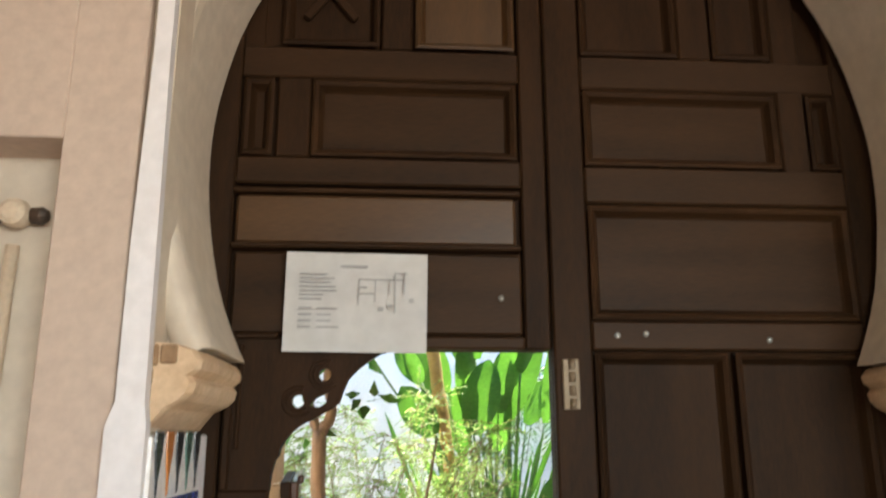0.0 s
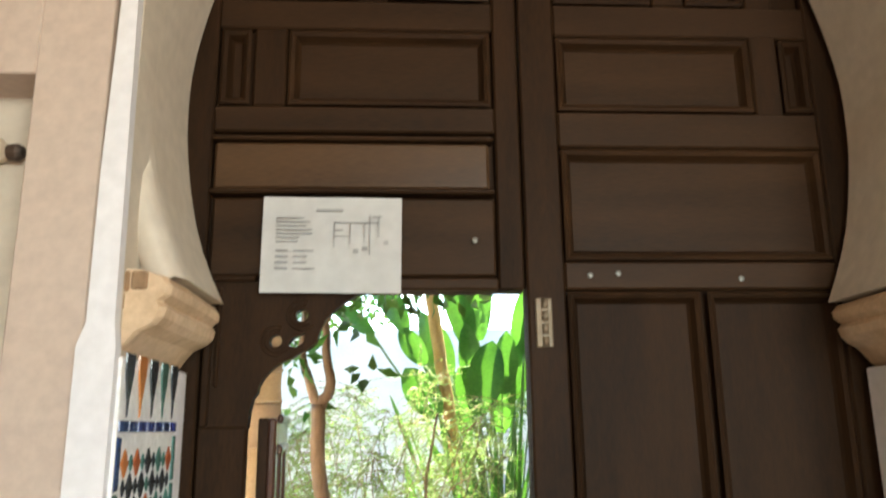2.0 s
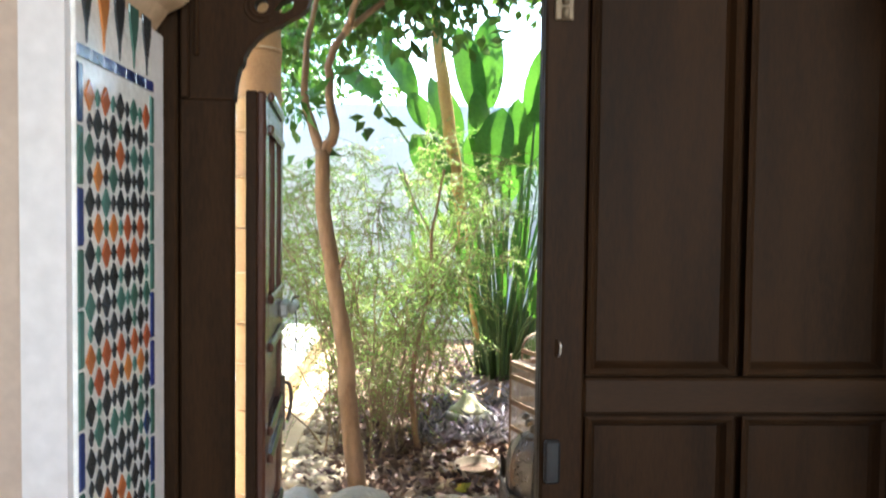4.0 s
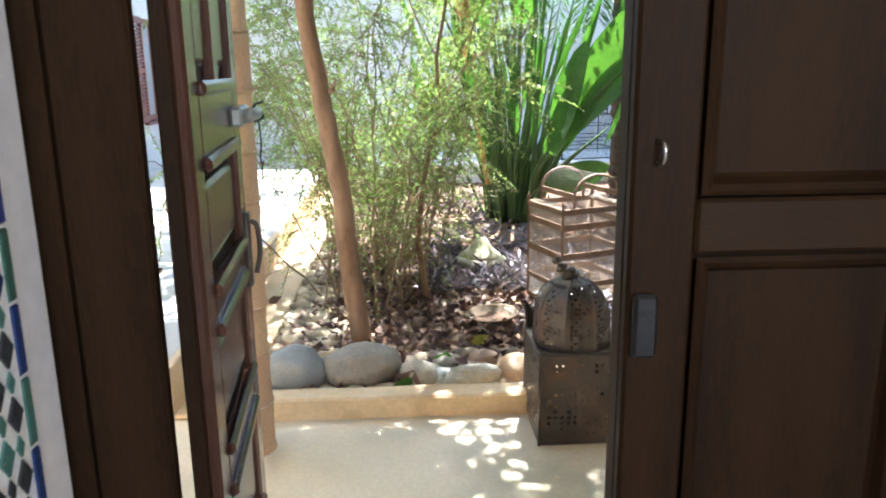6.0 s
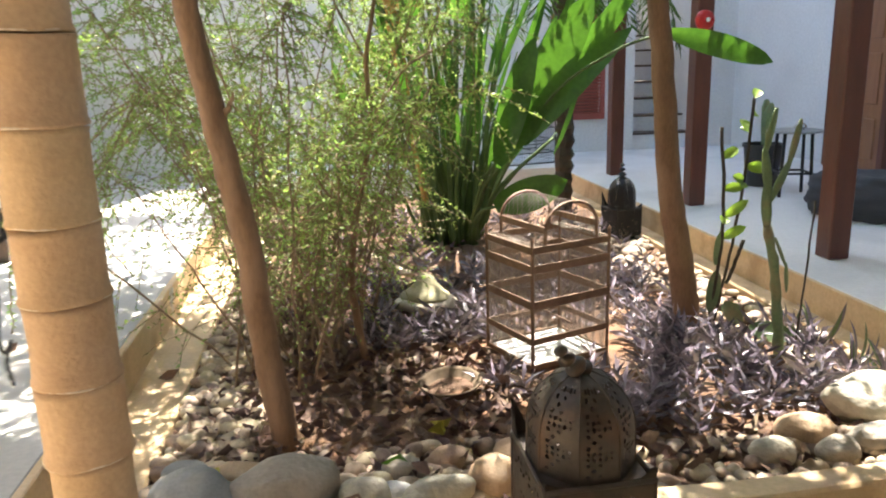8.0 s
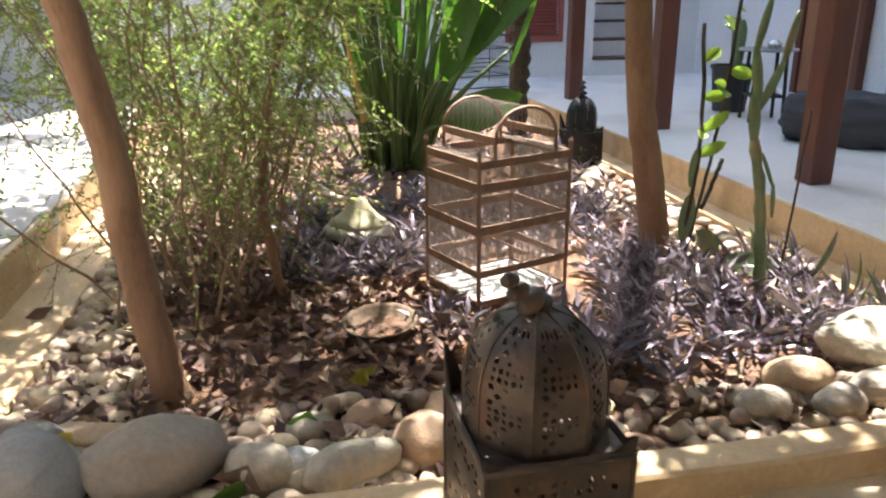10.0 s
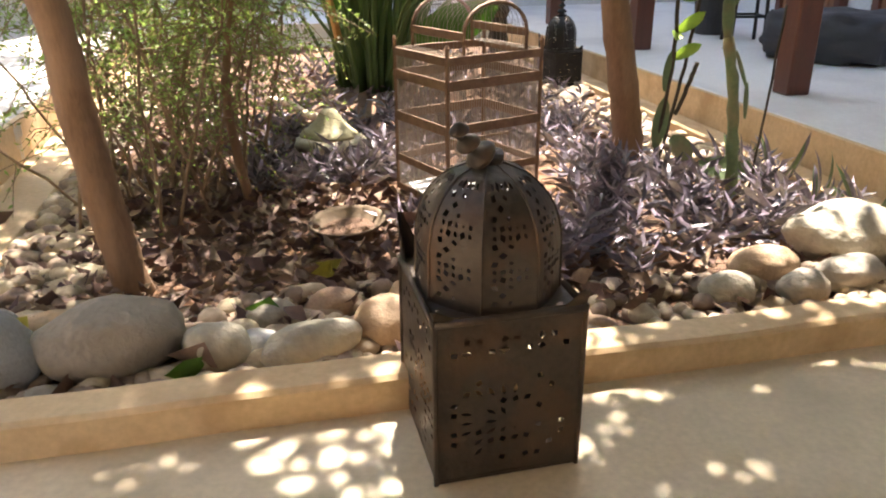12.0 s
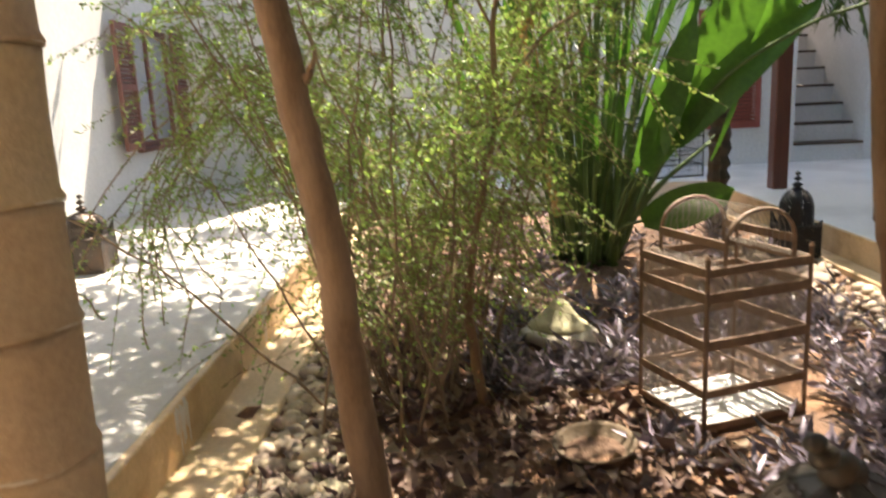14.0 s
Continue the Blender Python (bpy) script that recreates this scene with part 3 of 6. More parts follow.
def great_door():
    ox = 1.43
    dl = thing("door_1", "tall dark cedar door leaf with a wicket cut through it", "door", DOOR, kind="structure")
    part("backing", boxes((-0.55, -0.365, 2.13, 2.18, 0, 2.0), (-0.55, -0.385, 2.13, 2.18, 2.0, 3.97), (-0.385, 0.437, 2.13, 2.18, 2.36, 3.97), (-0.385, 0.437, 2.13, 2.18, 0.0, 0.09), bevel=0.002), M["door"], dl)
    for b in ((-0.55, -0.44, 0.0, 3.97), (0.365, 0.437, 2.36, 3.97), (-0.335, -0.24, 2.90, 3.145), (-0.04, 0.05, 3.24, 3.97), (-0.435, -0.307, 0.0, 2.0)):
        part("stile", boxes((b[0], b[1], 2.098, 2.13, b[2], b[3]), bevel=0.006), M["door"], dl)
    for z0, z1, x0 in ((2.82, 2.90, -0.44), (3.145, 3.24, -0.44), (2.36, 2.395, -0.05), (3.62, 3.69, -0.44)):
        part("rail", boxes((x0, 0.365, 2.096, 2.13, z0, z1), bevel=0.006), M["door_h"], dl)
    part("board", boxes((-0.43, 0.345, 2.088, 2.13, 2.645, 2.785), bevel=0.008), M["door_board"], dl, "plain proud satin board, its sheen also put into a paler colour")
    for z in (2.632, 2.79):
        part("moulding", boxes((-0.44, 0.36, 2.078, 2.13, z, z + 0.014), bevel=0.005), M["door_h"], dl)
    part("lower_board", boxes((-0.43, 0.36, 2.104, 2.13, 2.40, 2.625), bevel=0.006), M["door_h"], dl)
    raised_panel(-0.235, 0.355, 2.905, 3.14, dl, M["door_h"])
    raised_panel(-0.43, -0.345, 2.905, 3.14, dl, M["door"])
    raised_panel(-0.33, -0.045, 3.25, 3.62, dl, M["door"])
    raised_panel(0.06, 0.355, 3.25, 3.62, dl, M["door_amber"], "amber worn panel")
    raised_panel(-0.43, -0.045, 3.70, 3.96, dl, M["door"])
    raised_panel(0.06, 0.355, 3.70, 3.96, dl, M["door"])
    for a in (1, -1):
        bm = boxes((-0.012, 0.012, -0.006, 0.006, -0.12, 0.12), bevel=0.003)
        part("cross_moulding", bm, M["door"], dl, m=pose(-0.19, 2.106, 3.435, 0, 38 * a, 0))
    # scrolled corner bracket of the wicket frame
    out = [(-0.42, 2.385), (-0.42, 1.995), (-0.307, 1.995), (-0.303, 2.04), (-0.295, 2.073), (-0.285, 2.085), (-0.284, 2.10), (-0.272, 2.122), (-0.257, 2.141), (-0.240, 2.156),
           (-0.221, 2.168), (-0.199, 2.176), (-0.177, 2.191), (-0.152, 2.203), (-0.133, 2.220), (-0.124, 2.250), (-0.111, 2.281), (-0.085, 2.308), (-0.056, 2.330), (-0.025, 2.350), (0.02, 2.36), (0.02, 2.385)]
    drop = [(-0.212, 2.212), (-0.188, 2.206), (-0.168, 2.218), (-0.163, 2.245), (-0.178, 2.240), (-0.196, 2.232)]
    part("scroll_bracket", plate(out, [ring(-0.174, 2.292, 0.017), ring(-0.242, 2.223, 0.017), drop], 2.105, 2.14), M["door"], dl, "pierced scroll-cut corner bracket")
    for cx, cz in ((-0.174, 2.292), (-0.242, 2.223)):
        for r in (0.028, 0.040):
            v, f = tube_data([(cx + r * math.cos(a), 2.103, cz + r * math.sin(a)) for a in [k * 0.4 for k in range(3, 15)]], 0.003, 6)
            put("carved_scroll", mesh_of("carved_scroll", v, f, M["door"], True), dl)
    part("carved_frame", boxes((-0.43, -0.41, 2.09, 2.12, 2.0, 2.40), (-0.41, -0.30, 2.09, 2.12, 2.385, 2.40), (-0.40, -0.388, 2.095, 2.12, 2.1, 2.37), bevel=0.004), M["door"], dl)

    dr = thing("door_2", "tall dark cedar door leaf, closed, with sunk panels", "door", DOOR, kind="structure")
    part("backing", boxes((0.443, ox, 2.13, 2.18, 0, 3.97), bevel=0.002), M["door"], dr)
    for x0, x1, z0, z1 in ((0.443, 0.55, 0, 3.97), (1.15, 1.235, 2.80, 3.97), (1.33, ox, 0, 3.97), (0.86, 0.96, 3.24, 3.62)):
        part("stile", boxes((x0, x1, 2.098, 2.13, z0, z1), bevel=0.006), M["door"], dr)
    for z0, z1 in ((2.78, 2.89), (3.135, 3.24), (3.62, 3.69), (2.36, 2.44), (1.24, 1.33), (0.0, 0.16)):
        part("rail", boxes((0.55, 1.33, 2.096, 2.13, z0, z1), bevel=0.006), M["door_h"], dr)
    for x0, x1, z0, z1, mt in ((0.555, 1.145, 2.895, 3.13, "door_h"), (0.555, 1.325, 2.445, 2.775, "door_h"), (1.24, 1.325, 2.895, 3.13, "door"), (0.555, 0.855, 3.245, 3.615, "door"),
                               (0.965, 1.145, 3.245, 3.615, "door"), (0.555, 1.14, 3.695, 3.96, "door"), (0.555, 0.93, 1.335, 2.355, "door"), (0.95, 1.325, 1.335, 2.355, "door"),
                               (0.555, 0.93, 0.165, 1.235, "door"), (0.95, 1.325, 0.165, 1.235, "door")):
        raised_panel(x0, x1, z0, z1, dr, M[mt])
    h = part("hinge", boxes((0.462, 0.508, 2.086, 2.098, 2.20, 2.335), bevel=0.003), M["brass"], dr, "worn brass hinge")
    for z in (2.215, 2.25, 2.285, 2.32):
        v, f = tube_data([(0.487, 2.082, z - 0.013), (0.487, 2.082, z + 0.013)], 0.009, 10)
        put("knuckle", mesh_of("knuckle", v, f, M["brass"], True), h)
    part("lock_keeper", boxes((0.452, 0.492, 2.080, 2.098, 1.07, 1.178), bevel=0.006), M["black_iron"], dr, "dull iron lock keeper")
    v, f = tube_data(smooth_path([(0.480, 2.099, 1.388), (0.485, 2.08, 1.39), (0.486, 2.075, 1.406), (0.485, 2.08, 1.42), (0.480, 2.099, 1.423)], 4), 0.004, 8)
    put("pull_handle", mesh_of("pull_handle", v, f, M["steel"], True), dr, label="small bright steel pull")
    for x, z in ((0.62, 2.40), (0.70, 2.405), (1.05, 2.39), (0.30, 2.50)):
        part("nail_head", lathe([(0.0, 0.004), (0.006, 0.003), (0.009, 0)], 8), M["zinc"], dr, m=pose(x, 2.094, z, 90))


great_door()


def wicket_leaf():
    """Opened outwards; its hall face looks across the opening. Local x runs from the hinge along the leaf."""
    w, h = 0.57, 1.92
    t = thing("wicket_door", "varnished cedar wicket door standing open outwards", "door", pose(-0.230, 2.0, 0.10, 0, 0, 95.5))
    # core in the darker door cedar: shade on the leaf's edge put into colour
    part("core", boxes((0, w, 0.012, 0.038, 0, h), bevel=0.003), M["door"], t)
    for x0, x1 in ((0.0, 0.085), (w - 0.085, w)):
        part("stile", boxes((x0, x1, -0.008, 0.014, 0, h), bevel=0.006), M["wicket"], t)
    zs = [(0.0, 0.12), (0.40, 0.47), (0.72, 0.80), (1.02, 1.09), (1.30, 1.42), (1.84, h)]
    for z0, z1 in zs:
        r = part("rail", boxes((0.085, w - 0.085, -0.008, 0.014, z0, z1), bevel=0.006), M["wicket"], t)
        for z in (z0, z1):
            part("moulding", boxes((0.085, w - 0.085, -0.02, -0.004, z - 0.012, z + 0.012), bevel=0.006), M["wicket"], r)
    part("mullion", boxes((w / 2 - 0.03, w / 2 + 0.03, -0.008, 0.014, 1.42, 1.84), bevel=0.006), M["wicket"], t)
    for (a, b), (c, d) in zip(zs, zs[1:]):
        for x0, x1 in (((0.10, w / 2 - 0.04), (w / 2 + 0.04, w - 0.10)) if 1.4 < b < 1.45 else ((0.10, w - 0.10),)):
            part("panel", boxes((x0 + 0.02, x1 - 0.02, 0.0, 0.016, b + 0.035, c - 0.035), bevel=0.012), M["wicket"], t)
    bolt = part("bolt", boxes((w - 0.16, w - 0.02, -0.034, -0.008, 1.335, 1.375), bevel=0.006), M["zinc"], t, "dull zinc slide bolt")
    v, f = tube_data([(w - 0.15, -0.045, 1.355), (w + 0.05, -0.045, 1.355)], 0.012, 10)
    put("rod", mesh_of("rod", v, f, M["zinc"], True), bolt)
    v, f = join([tube_data(smooth_path([(w + 0.045 + 0.022 * math.cos(a), -0.045 + 0.012 * math.sin(3 * a), 1.355 + 0.022 * math.sin(a)) for a in [k * 0.7 for k in range(10)]], 3), 0.0025, 6),
                 tube_data(smooth_path([(w + 0.04, -0.045, 1.335), (w + 0.036, -0.048, 1.29), (w + 0.03, -0.045, 1.25), (w + 0.036, -0.048, 1.235), (w + 0.046, -0.05, 1.245), (w + 0.038, -0.046, 1.225), (w + 0.046, -0.046, 1.20)], 5), 0.002, 6)])
    put("cord", mesh_of("cord", v, f, M["rope"], True), t, label="black knotted cord")
    lock = part("lock_plate", boxes((w - 0.045, w - 0.012, -0.018, -0.006, 0.97, 1.14), bevel=0.004), M["iron"], t, "dark lock plate")
    part("keyhole_cylinder", lathe([(0.014, 0), (0.016, 0.015), (0.012, 0.03), (0, 0.03)], 12), M["steel"], lock, m=pose(w - 0.006, 0.01, 1.05, 0, 90, 0))
    v, f = tube_data(smooth_path([(w - 0.03, -0.01, 1.12), (w - 0.03, -0.032, 1.11), (w - 0.03, -0.036, 1.05), (w - 0.03, -0.026, 1.0)], 4), 0.006, 8)
    put("handle", mesh_of("handle", v, f, M["iron"], True), lock)
    slab("threshold_door", -0.55, 1.43, 1.975, 2.2, -0.05, 0.055, M["paving"], "worn cement door sill", "sill", 0.004)


wicket_leaf()


def notice():
    t = thing("notice_sheet", "white printed notice with a site plan pinned to the door", "notice", pose(-0.090, 1.978, 2.470, 0, 0.5, 0) @ Matrix.Scale(0.95, 4))
    V, F = [], []
    for j in range(9):
        for i in range(13):
            x, z = -0.195 + 0.39 * i / 12, -0.138 + 0.276 * j / 8
            V.append((x, -0.006 - 0.004 * noise.noise((x * 8, z * 8, 4)) - 0.012 * max(0, abs(x) - 0.15) * 8 * (0.5 + z), z))
    F = [(j * 13 + i, j * 13 + i + 1, (j + 1) * 13 + i + 1, (j + 1) * 13 + i) for j in range(8) for i in range(12)]
    me = mesh_of("sheet", V, F, M["paper"], True)
    put("sheet", me, t)
    rows = [(-0.045, 0.03, 0.098, 0.007)]
    rng = random.Random(3)
    for k in range(7):
        rows.append((-0.155, -0.155 + rng.uniform(0.06, 0.125), 0.075 - 0.0115 * k, 0.004))
    for k in range(4):
        rows.append((-0.155, -0.12, -0.02 - 0.017 * k, 0.006))
        rows.append((-0.105, -0.075 + rng.uniform(0, 0.03), -0.02 - 0.017 * k, 0.004))
    rows += [(0.005, 0.13, 0.062, 0.003), (0.005, 0.05, 0.022, 0.002), (0.145, 0.158, 0.005, 0.012), (0.005, 0.03, 0.04, 0.004), (0.11, 0.14, 0.08, 0.003), (0.06, 0.075, -0.02, 0.012), (0.085, 0.10, -0.012, 0.01)]
    specs = [(a, b, -0.0165, -0.0145, z - w / 2, z + w / 2) for a, b, z, w in rows]
    specs += [(x, x + 0.003, -0.0165, -0.0145, z0, z1) for x, z0, z1 in ((0.005, -0.01, 0.062), (0.05, 0.0, 0.06), (0.105, -0.03, 0.085), (0.13, 0.02, 0.085), (0.09, 0.02, 0.06))]
    part("printing", boxes(*specs, bevel=0), M["ink"], t, "faint unreadable print and plan lines")


notice()


def niche_valve():
    t = thing("pipe_valve", "old painted pipe with a dusty valve in the niche", "pipe")
    v, f = tube_data([(-0.805, 1.60, 0.0), (-0.80, 1.60, 1.6), (-0.79, 1.60, 2.52)], 0.014, 10)
    put("pipe", mesh_of("pipe", v, f, M["mortar"], True), t)
    part("valve_body", lathe([(0.0, -0.02), (0.028, -0.018), (0.032, 0), (0.028, 0.02), (0.018, 0.028), (0.0, 0.03)], 14), M["mortar"], t, m=pose(-0.785, 1.585, 2.585, 90))
    for dx in (-0.045, 0.045):
        part("tap_lug", lathe([(0, -0.018), (0.018, -0.014), (0.02, 0.006), (0.012, 0.018), (0, 0.02)], 10), M["iron"], t, m=pose(-0.785 + dx, 1.592, 2.582, 0, 90, 0))


niche_valve()


# ---- glazed tile panels on the jambs ----
def jamb_tiles(xf, side):
    """Field of lozenges, a blue band and a row of spindles, set into the white grout of a jamb face at xf."""
    t = thing("tile_panel", "mosaic panel of glazed lozenge tiles in orange, green and black", "tile panel", kind="structure")
    part("grout", boxes(*[(min(xf, xf + side * 0.008), max(xf, xf + side * 0.008), 1.494, 1.866, 0.05, 2.13)], bevel=0.001), M["t_white"], t)
    x = xf + side * 0.0085
    rng = random.Random(5)

    def flat(pts, d=0.0035):
        V = [(0, y, z) for y, z in pts] + [(side * d, y * 0.94, z * 0.94) for y, z in pts]
        n = len(pts)
        F = [(i, (i + 1) % n, n + (i + 1) % n, n + i) for i in range(n)] + [tuple(range(n, 2 * n))]
        return V, F
    cols = ["t_black", "t_green", "t_orange", "t_blue"]
    shape = flat([(0, -0.0275), (0.0195, 0), (0, 0.0275), (-0.0195, 0)])
    small = flat([(0, -0.0165), (0.0095, 0), (0, 0.0165), (-0.0095, 0)])
    dia = {(c, sh is small): mesh_of("lozenge", *sh, M[c]) for c in cols for sh in (shape, small)}
    rest = {c: [] for c in cols}
    dz = 0.046
    for r in range(40):
        z = 1.93 - r * dz
        key = ["t_orange", "t_black", "t_green", "t_black", "t_black", "t_orange", "t_orange", "t_black", "t_green", "t_black", "t_orange"][r % 11]
        for c in range(9):
            y = 1.542 + c * 0.035
            big = (c + r) % 2 == 0
            k = (key if rng.random() < 0.72 else rng.choice(["t_orange", "t_green", "t_black", "t_black", "t_blue" if r > 12 else "t_black"])) if big else rng.choice(["t_black", "t_black", "t_green"])
            sh = shape if big else small
            if z > 1.25 and side > 0:
                put("lozenge", dia[k, not big], t, pose(x, y, z))
            else:
                rest[k].append(([(a + x, b + y, cc + z) for a, b, cc in sh[0]], sh[1]))
    for k, ch in rest.items():
        if ch:
            put("lozenges_low", mesh_of("lozenges_low", *join(ch), M[k]), t, kind="stuff")
    prof = [(0.0, -0.066), (0.0045, -0.03), (0.009, -0.02), (0.023, 0.025), (0.022, 0.034), (0.025, 0.038), (0.025, 0.06)]
    spind = flat(prof + [(-a, b) for a, b in prof[::-1][:-1]])
    for i in range(5):
        put("spindle", mesh_of("spindle", *spind, M[["t_black", "t_orange", "t_black", "t_green", "t_black", "t_black", "t_green"][i]]), t, pose(x, 1.532 + i * 0.074, 2.082))
    band = flat([(-0.025, -0.011), (0.025, -0.011), (0.025, 0.011), (-0.025, 0.011)])
    bb, bg = mesh_of("border_tile", *band, M["t_blue"]), mesh_of("border_tile", *band, M["t_green"])
    for i in range(7):
        put("border_tile", bb, t, pose(x, 1.52 + i * 0.0535, 2.0))
    vb = flat([(-0.009, -0.05), (0.009, -0.05), (0.009, 0.05), (-0.009, 0.05)])
    vm = [mesh_of("border_tile", *vb, M[k]) for k in ("t_blue", "t_green")]
    for i in range(17):
        for y in (1.504, 1.857):
            put("border_tile", vm[0 if rng.random() < 0.65 else 1], t, pose(x, y, 1.93 - i * 0.105))


for nm, x0, x1 in (("wall_jamb_west", JL - 0.03, JL + 0.038), ("wall_jamb_east", JR - 0.038, JR + 0.03)):
    slab(nm, x0, x1, 1.492, 1.968, 0.0, 2.134, M["white_paint"], "white painted jamb of the arch", "wall", 0.004)
jamb_tiles(JL + 0.038, 1)
jamb_tiles(JR - 0.038, -1)


# ---- gallery pillar ----
def pillar():
    """A round pillar of stacked drums with raised joints, like a ringed trunk."""
    t = thing("pillar", "round tan pillar of rough ringed drums", "pillar", pose(-0.600, 3.80, 0))
    z, rng, k = 0.0, random.Random(8), 0
    while z < 4.28:
        h = min(rng.choice([0.19, 0.21, 0.15, 0.23]), 4.3 - z)
        r = 0.104 + rng.uniform(-0.003, 0.003)
        prof = [(0, z), (r + 0.004, z), (r + 0.006, z + 0.008), (r, z + 0.02), (r - 0.002, z + h * 0.5), (r, z + h - 0.02), (r + 0.002, z + h - 0.004), (0, z + h)]
        bm = lathe(prof, 28)
        for v in bm.verts:
            q = v.co.normalized()
            v.co += Vector((v.co.x, v.co.y, 0)).normalized() * (0.004 * noise.noise(v.co * 11) + 0.0025 * noise.noise(v.co * 37)) + Vector((0, 0, 0.006 * noise.noise((v.co.x * 9, v.co.y * 9, k))))
        part("drum", bm, M["pillar"], t, smooth=True)
        v, f = tube_data([((r + 0.001) * math.cos(a), (r + 0.001) * math.sin(a), z + 0.004 + 0.006 * noise.noise((math.cos(a), math.sin(a), k))) for a in [2 * math.pi * i / 30 for i in range(31)]], 0.0045, 5)
        put("joint", mesh_of("joint", v, f, M["mortar"], True), t)
        z += h
        k += 1
    return t


pillar()

# ---- courtyard fittings ----
def post(y, x=3.32):
    t = thing("terrace_post", "square red brown timber post on the terrace edge", "post", pose(x, y, 0.25), group="terrace posts")
    part("shaft", boxes((-0.075, 0.075, -0.075, 0.075, 0, 2.67), bevel=0.008), M["post"], t)
    return t


p0 = post(6.37)
for y in (8.36, 10.35, 4.40):
    copy_thing(p0, pose(3.32, y, 0.25))


def shutter(w, h, mat, name="shutter"):
    """Louvred leaf, hinged at x 0, facing -y."""
    t = thing(name, "louvred wooden shutter in faded dark red paint", "shutter")
    for x0, x1 in ((0, 0.06), (w - 0.06, w)):
        part("stile", boxes((x0, x1, -0.02, 0.02, 0, h), bevel=0.003), mat, t)
    for z0, z1 in ((0, 0.08), (h - 0.08, h), (h / 2 - 0.03, h / 2 + 0.03)):
        part("rail", boxes((0.06, w - 0.06, -0.018, 0.018, z0, z1), bevel=0.003), mat, t)
    bm = boxes((0.05, w - 0.05, -0.004, 0.004, -0.022, 0.022), bevel=0)
    me = bpy.data.meshes.new("slat")
    bm.to_mesh(me)
    bm.free()
    me.materials.append(mat)
    n = int(h / 0.045)
    for i in range(2, n - 1):
        put("slat", me, t, pose(0, 0, 0.045 * i, 40))
    return t


sh = shutter(0.80, 1.48, M["shutter"])
sh.matrix_basis = pose(3.2, 12.58, 0.72)
w1 = thing("window_1", "window with dim panes in a brown frame", "window", kind="structure")
part("window_frame", boxes((-3.42, -3.36, WY0, WY0 + 0.06, WZ0, WZ1), (-3.42, -3.36, WY1 - 0.06, WY1, WZ0, WZ1), (-3.42, -3.36, WY0, WY1, WZ0, WZ0 + 0.06), (-3.42, -3.36, WY0, WY1, WZ1 - 0.06, WZ1),
                           (-3.42, -3.37, (WY0 + WY1) / 2 - 0.03, (WY0 + WY1) / 2 + 0.03, WZ0, WZ1), bevel=0.004), M["shutter_brown"], w1)
for a, b in ((WY0 + 0.06, (WY0 + WY1) / 2 - 0.03), ((WY0 + WY1) / 2 + 0.03, WY1 - 0.06)):
    part("pane", boxes((-3.41, -3.40, a, b, WZ0 + 0.06, WZ1 - 0.06), bevel=0), M["glass_dark"], w1)
part("window_sill", boxes((-3.37, -3.28, WY0 - 0.05, WY1 + 0.05, WZ0 - 0.05, WZ0), bevel=0.006), M["shutter_brown"], w1)
sb = shutter(0.56, 1.30, M["shutter_brown"])
sb.matrix_basis = pose(-3.30, WY0, WZ0, 0, 0, -84)
copy_thing(sb, pose(-3.30, WY1 + 0.56, WZ0, 0, 0, -90))


def stairs():
    t = thing("stairs_1", "white steps with dark wooden nosings rising behind the terrace", "stairs", pose(4.45, 12.62, 0.25), kind="structure")
    for i in range(9):
        part("step", boxes((0, 0.9, 0.29 * i, 2.7, 0.24 * i, 0.24 * (i + 1) - 0.03), bevel=0.002), M["white_wall"], t)
        part("nosing", boxes((0, 0.9, 0.29 * i - 0.02, 0.29 * (i + 1), 0.24 * (i + 1) - 0.03, 0.24 * (i + 1)), bevel=0.003), M["tread_and_shade"], t)


stairs()


def panel_door(y0, y1, name, ajar):
    t = thing(name, "chestnut panelled double door on the terrace", "door", kind="structure")
    n = 2
    w = (y1 - y0) / n
    for k in range(n):
        part("leaf", boxes((5.93, 5.985, y0 + k * w + 0.004, y0 + (k + 1) * w - 0.004, 0.26, 2.4), bevel=0.004), M["rust_wood"], t)
        for z0, z1 in ((0.40, 0.85), (1.0, 1.55), (1.7, 2.25)):
            part("panel", boxes((5.915, 5.935, y0 + k * w + 0.10, y0 + (k + 1) * w - 0.10, z0, z1), bevel=0.01), M["rust_wood"], t)
    part("door_frame", boxes((5.90, 5.999, y0 - 0.09, y0, 0.25, 2.5), (5.90, 5.999, y1, y1 + 0.09, 0.25, 2.5), (5.90, 5.999, y0, y1, 2.4, 2.5), bevel=0.005), M["post"], t)


panel_door(7.3, 8.75, "door_3", 0)
panel_door(9.35, 10.2, "door_4", 0)


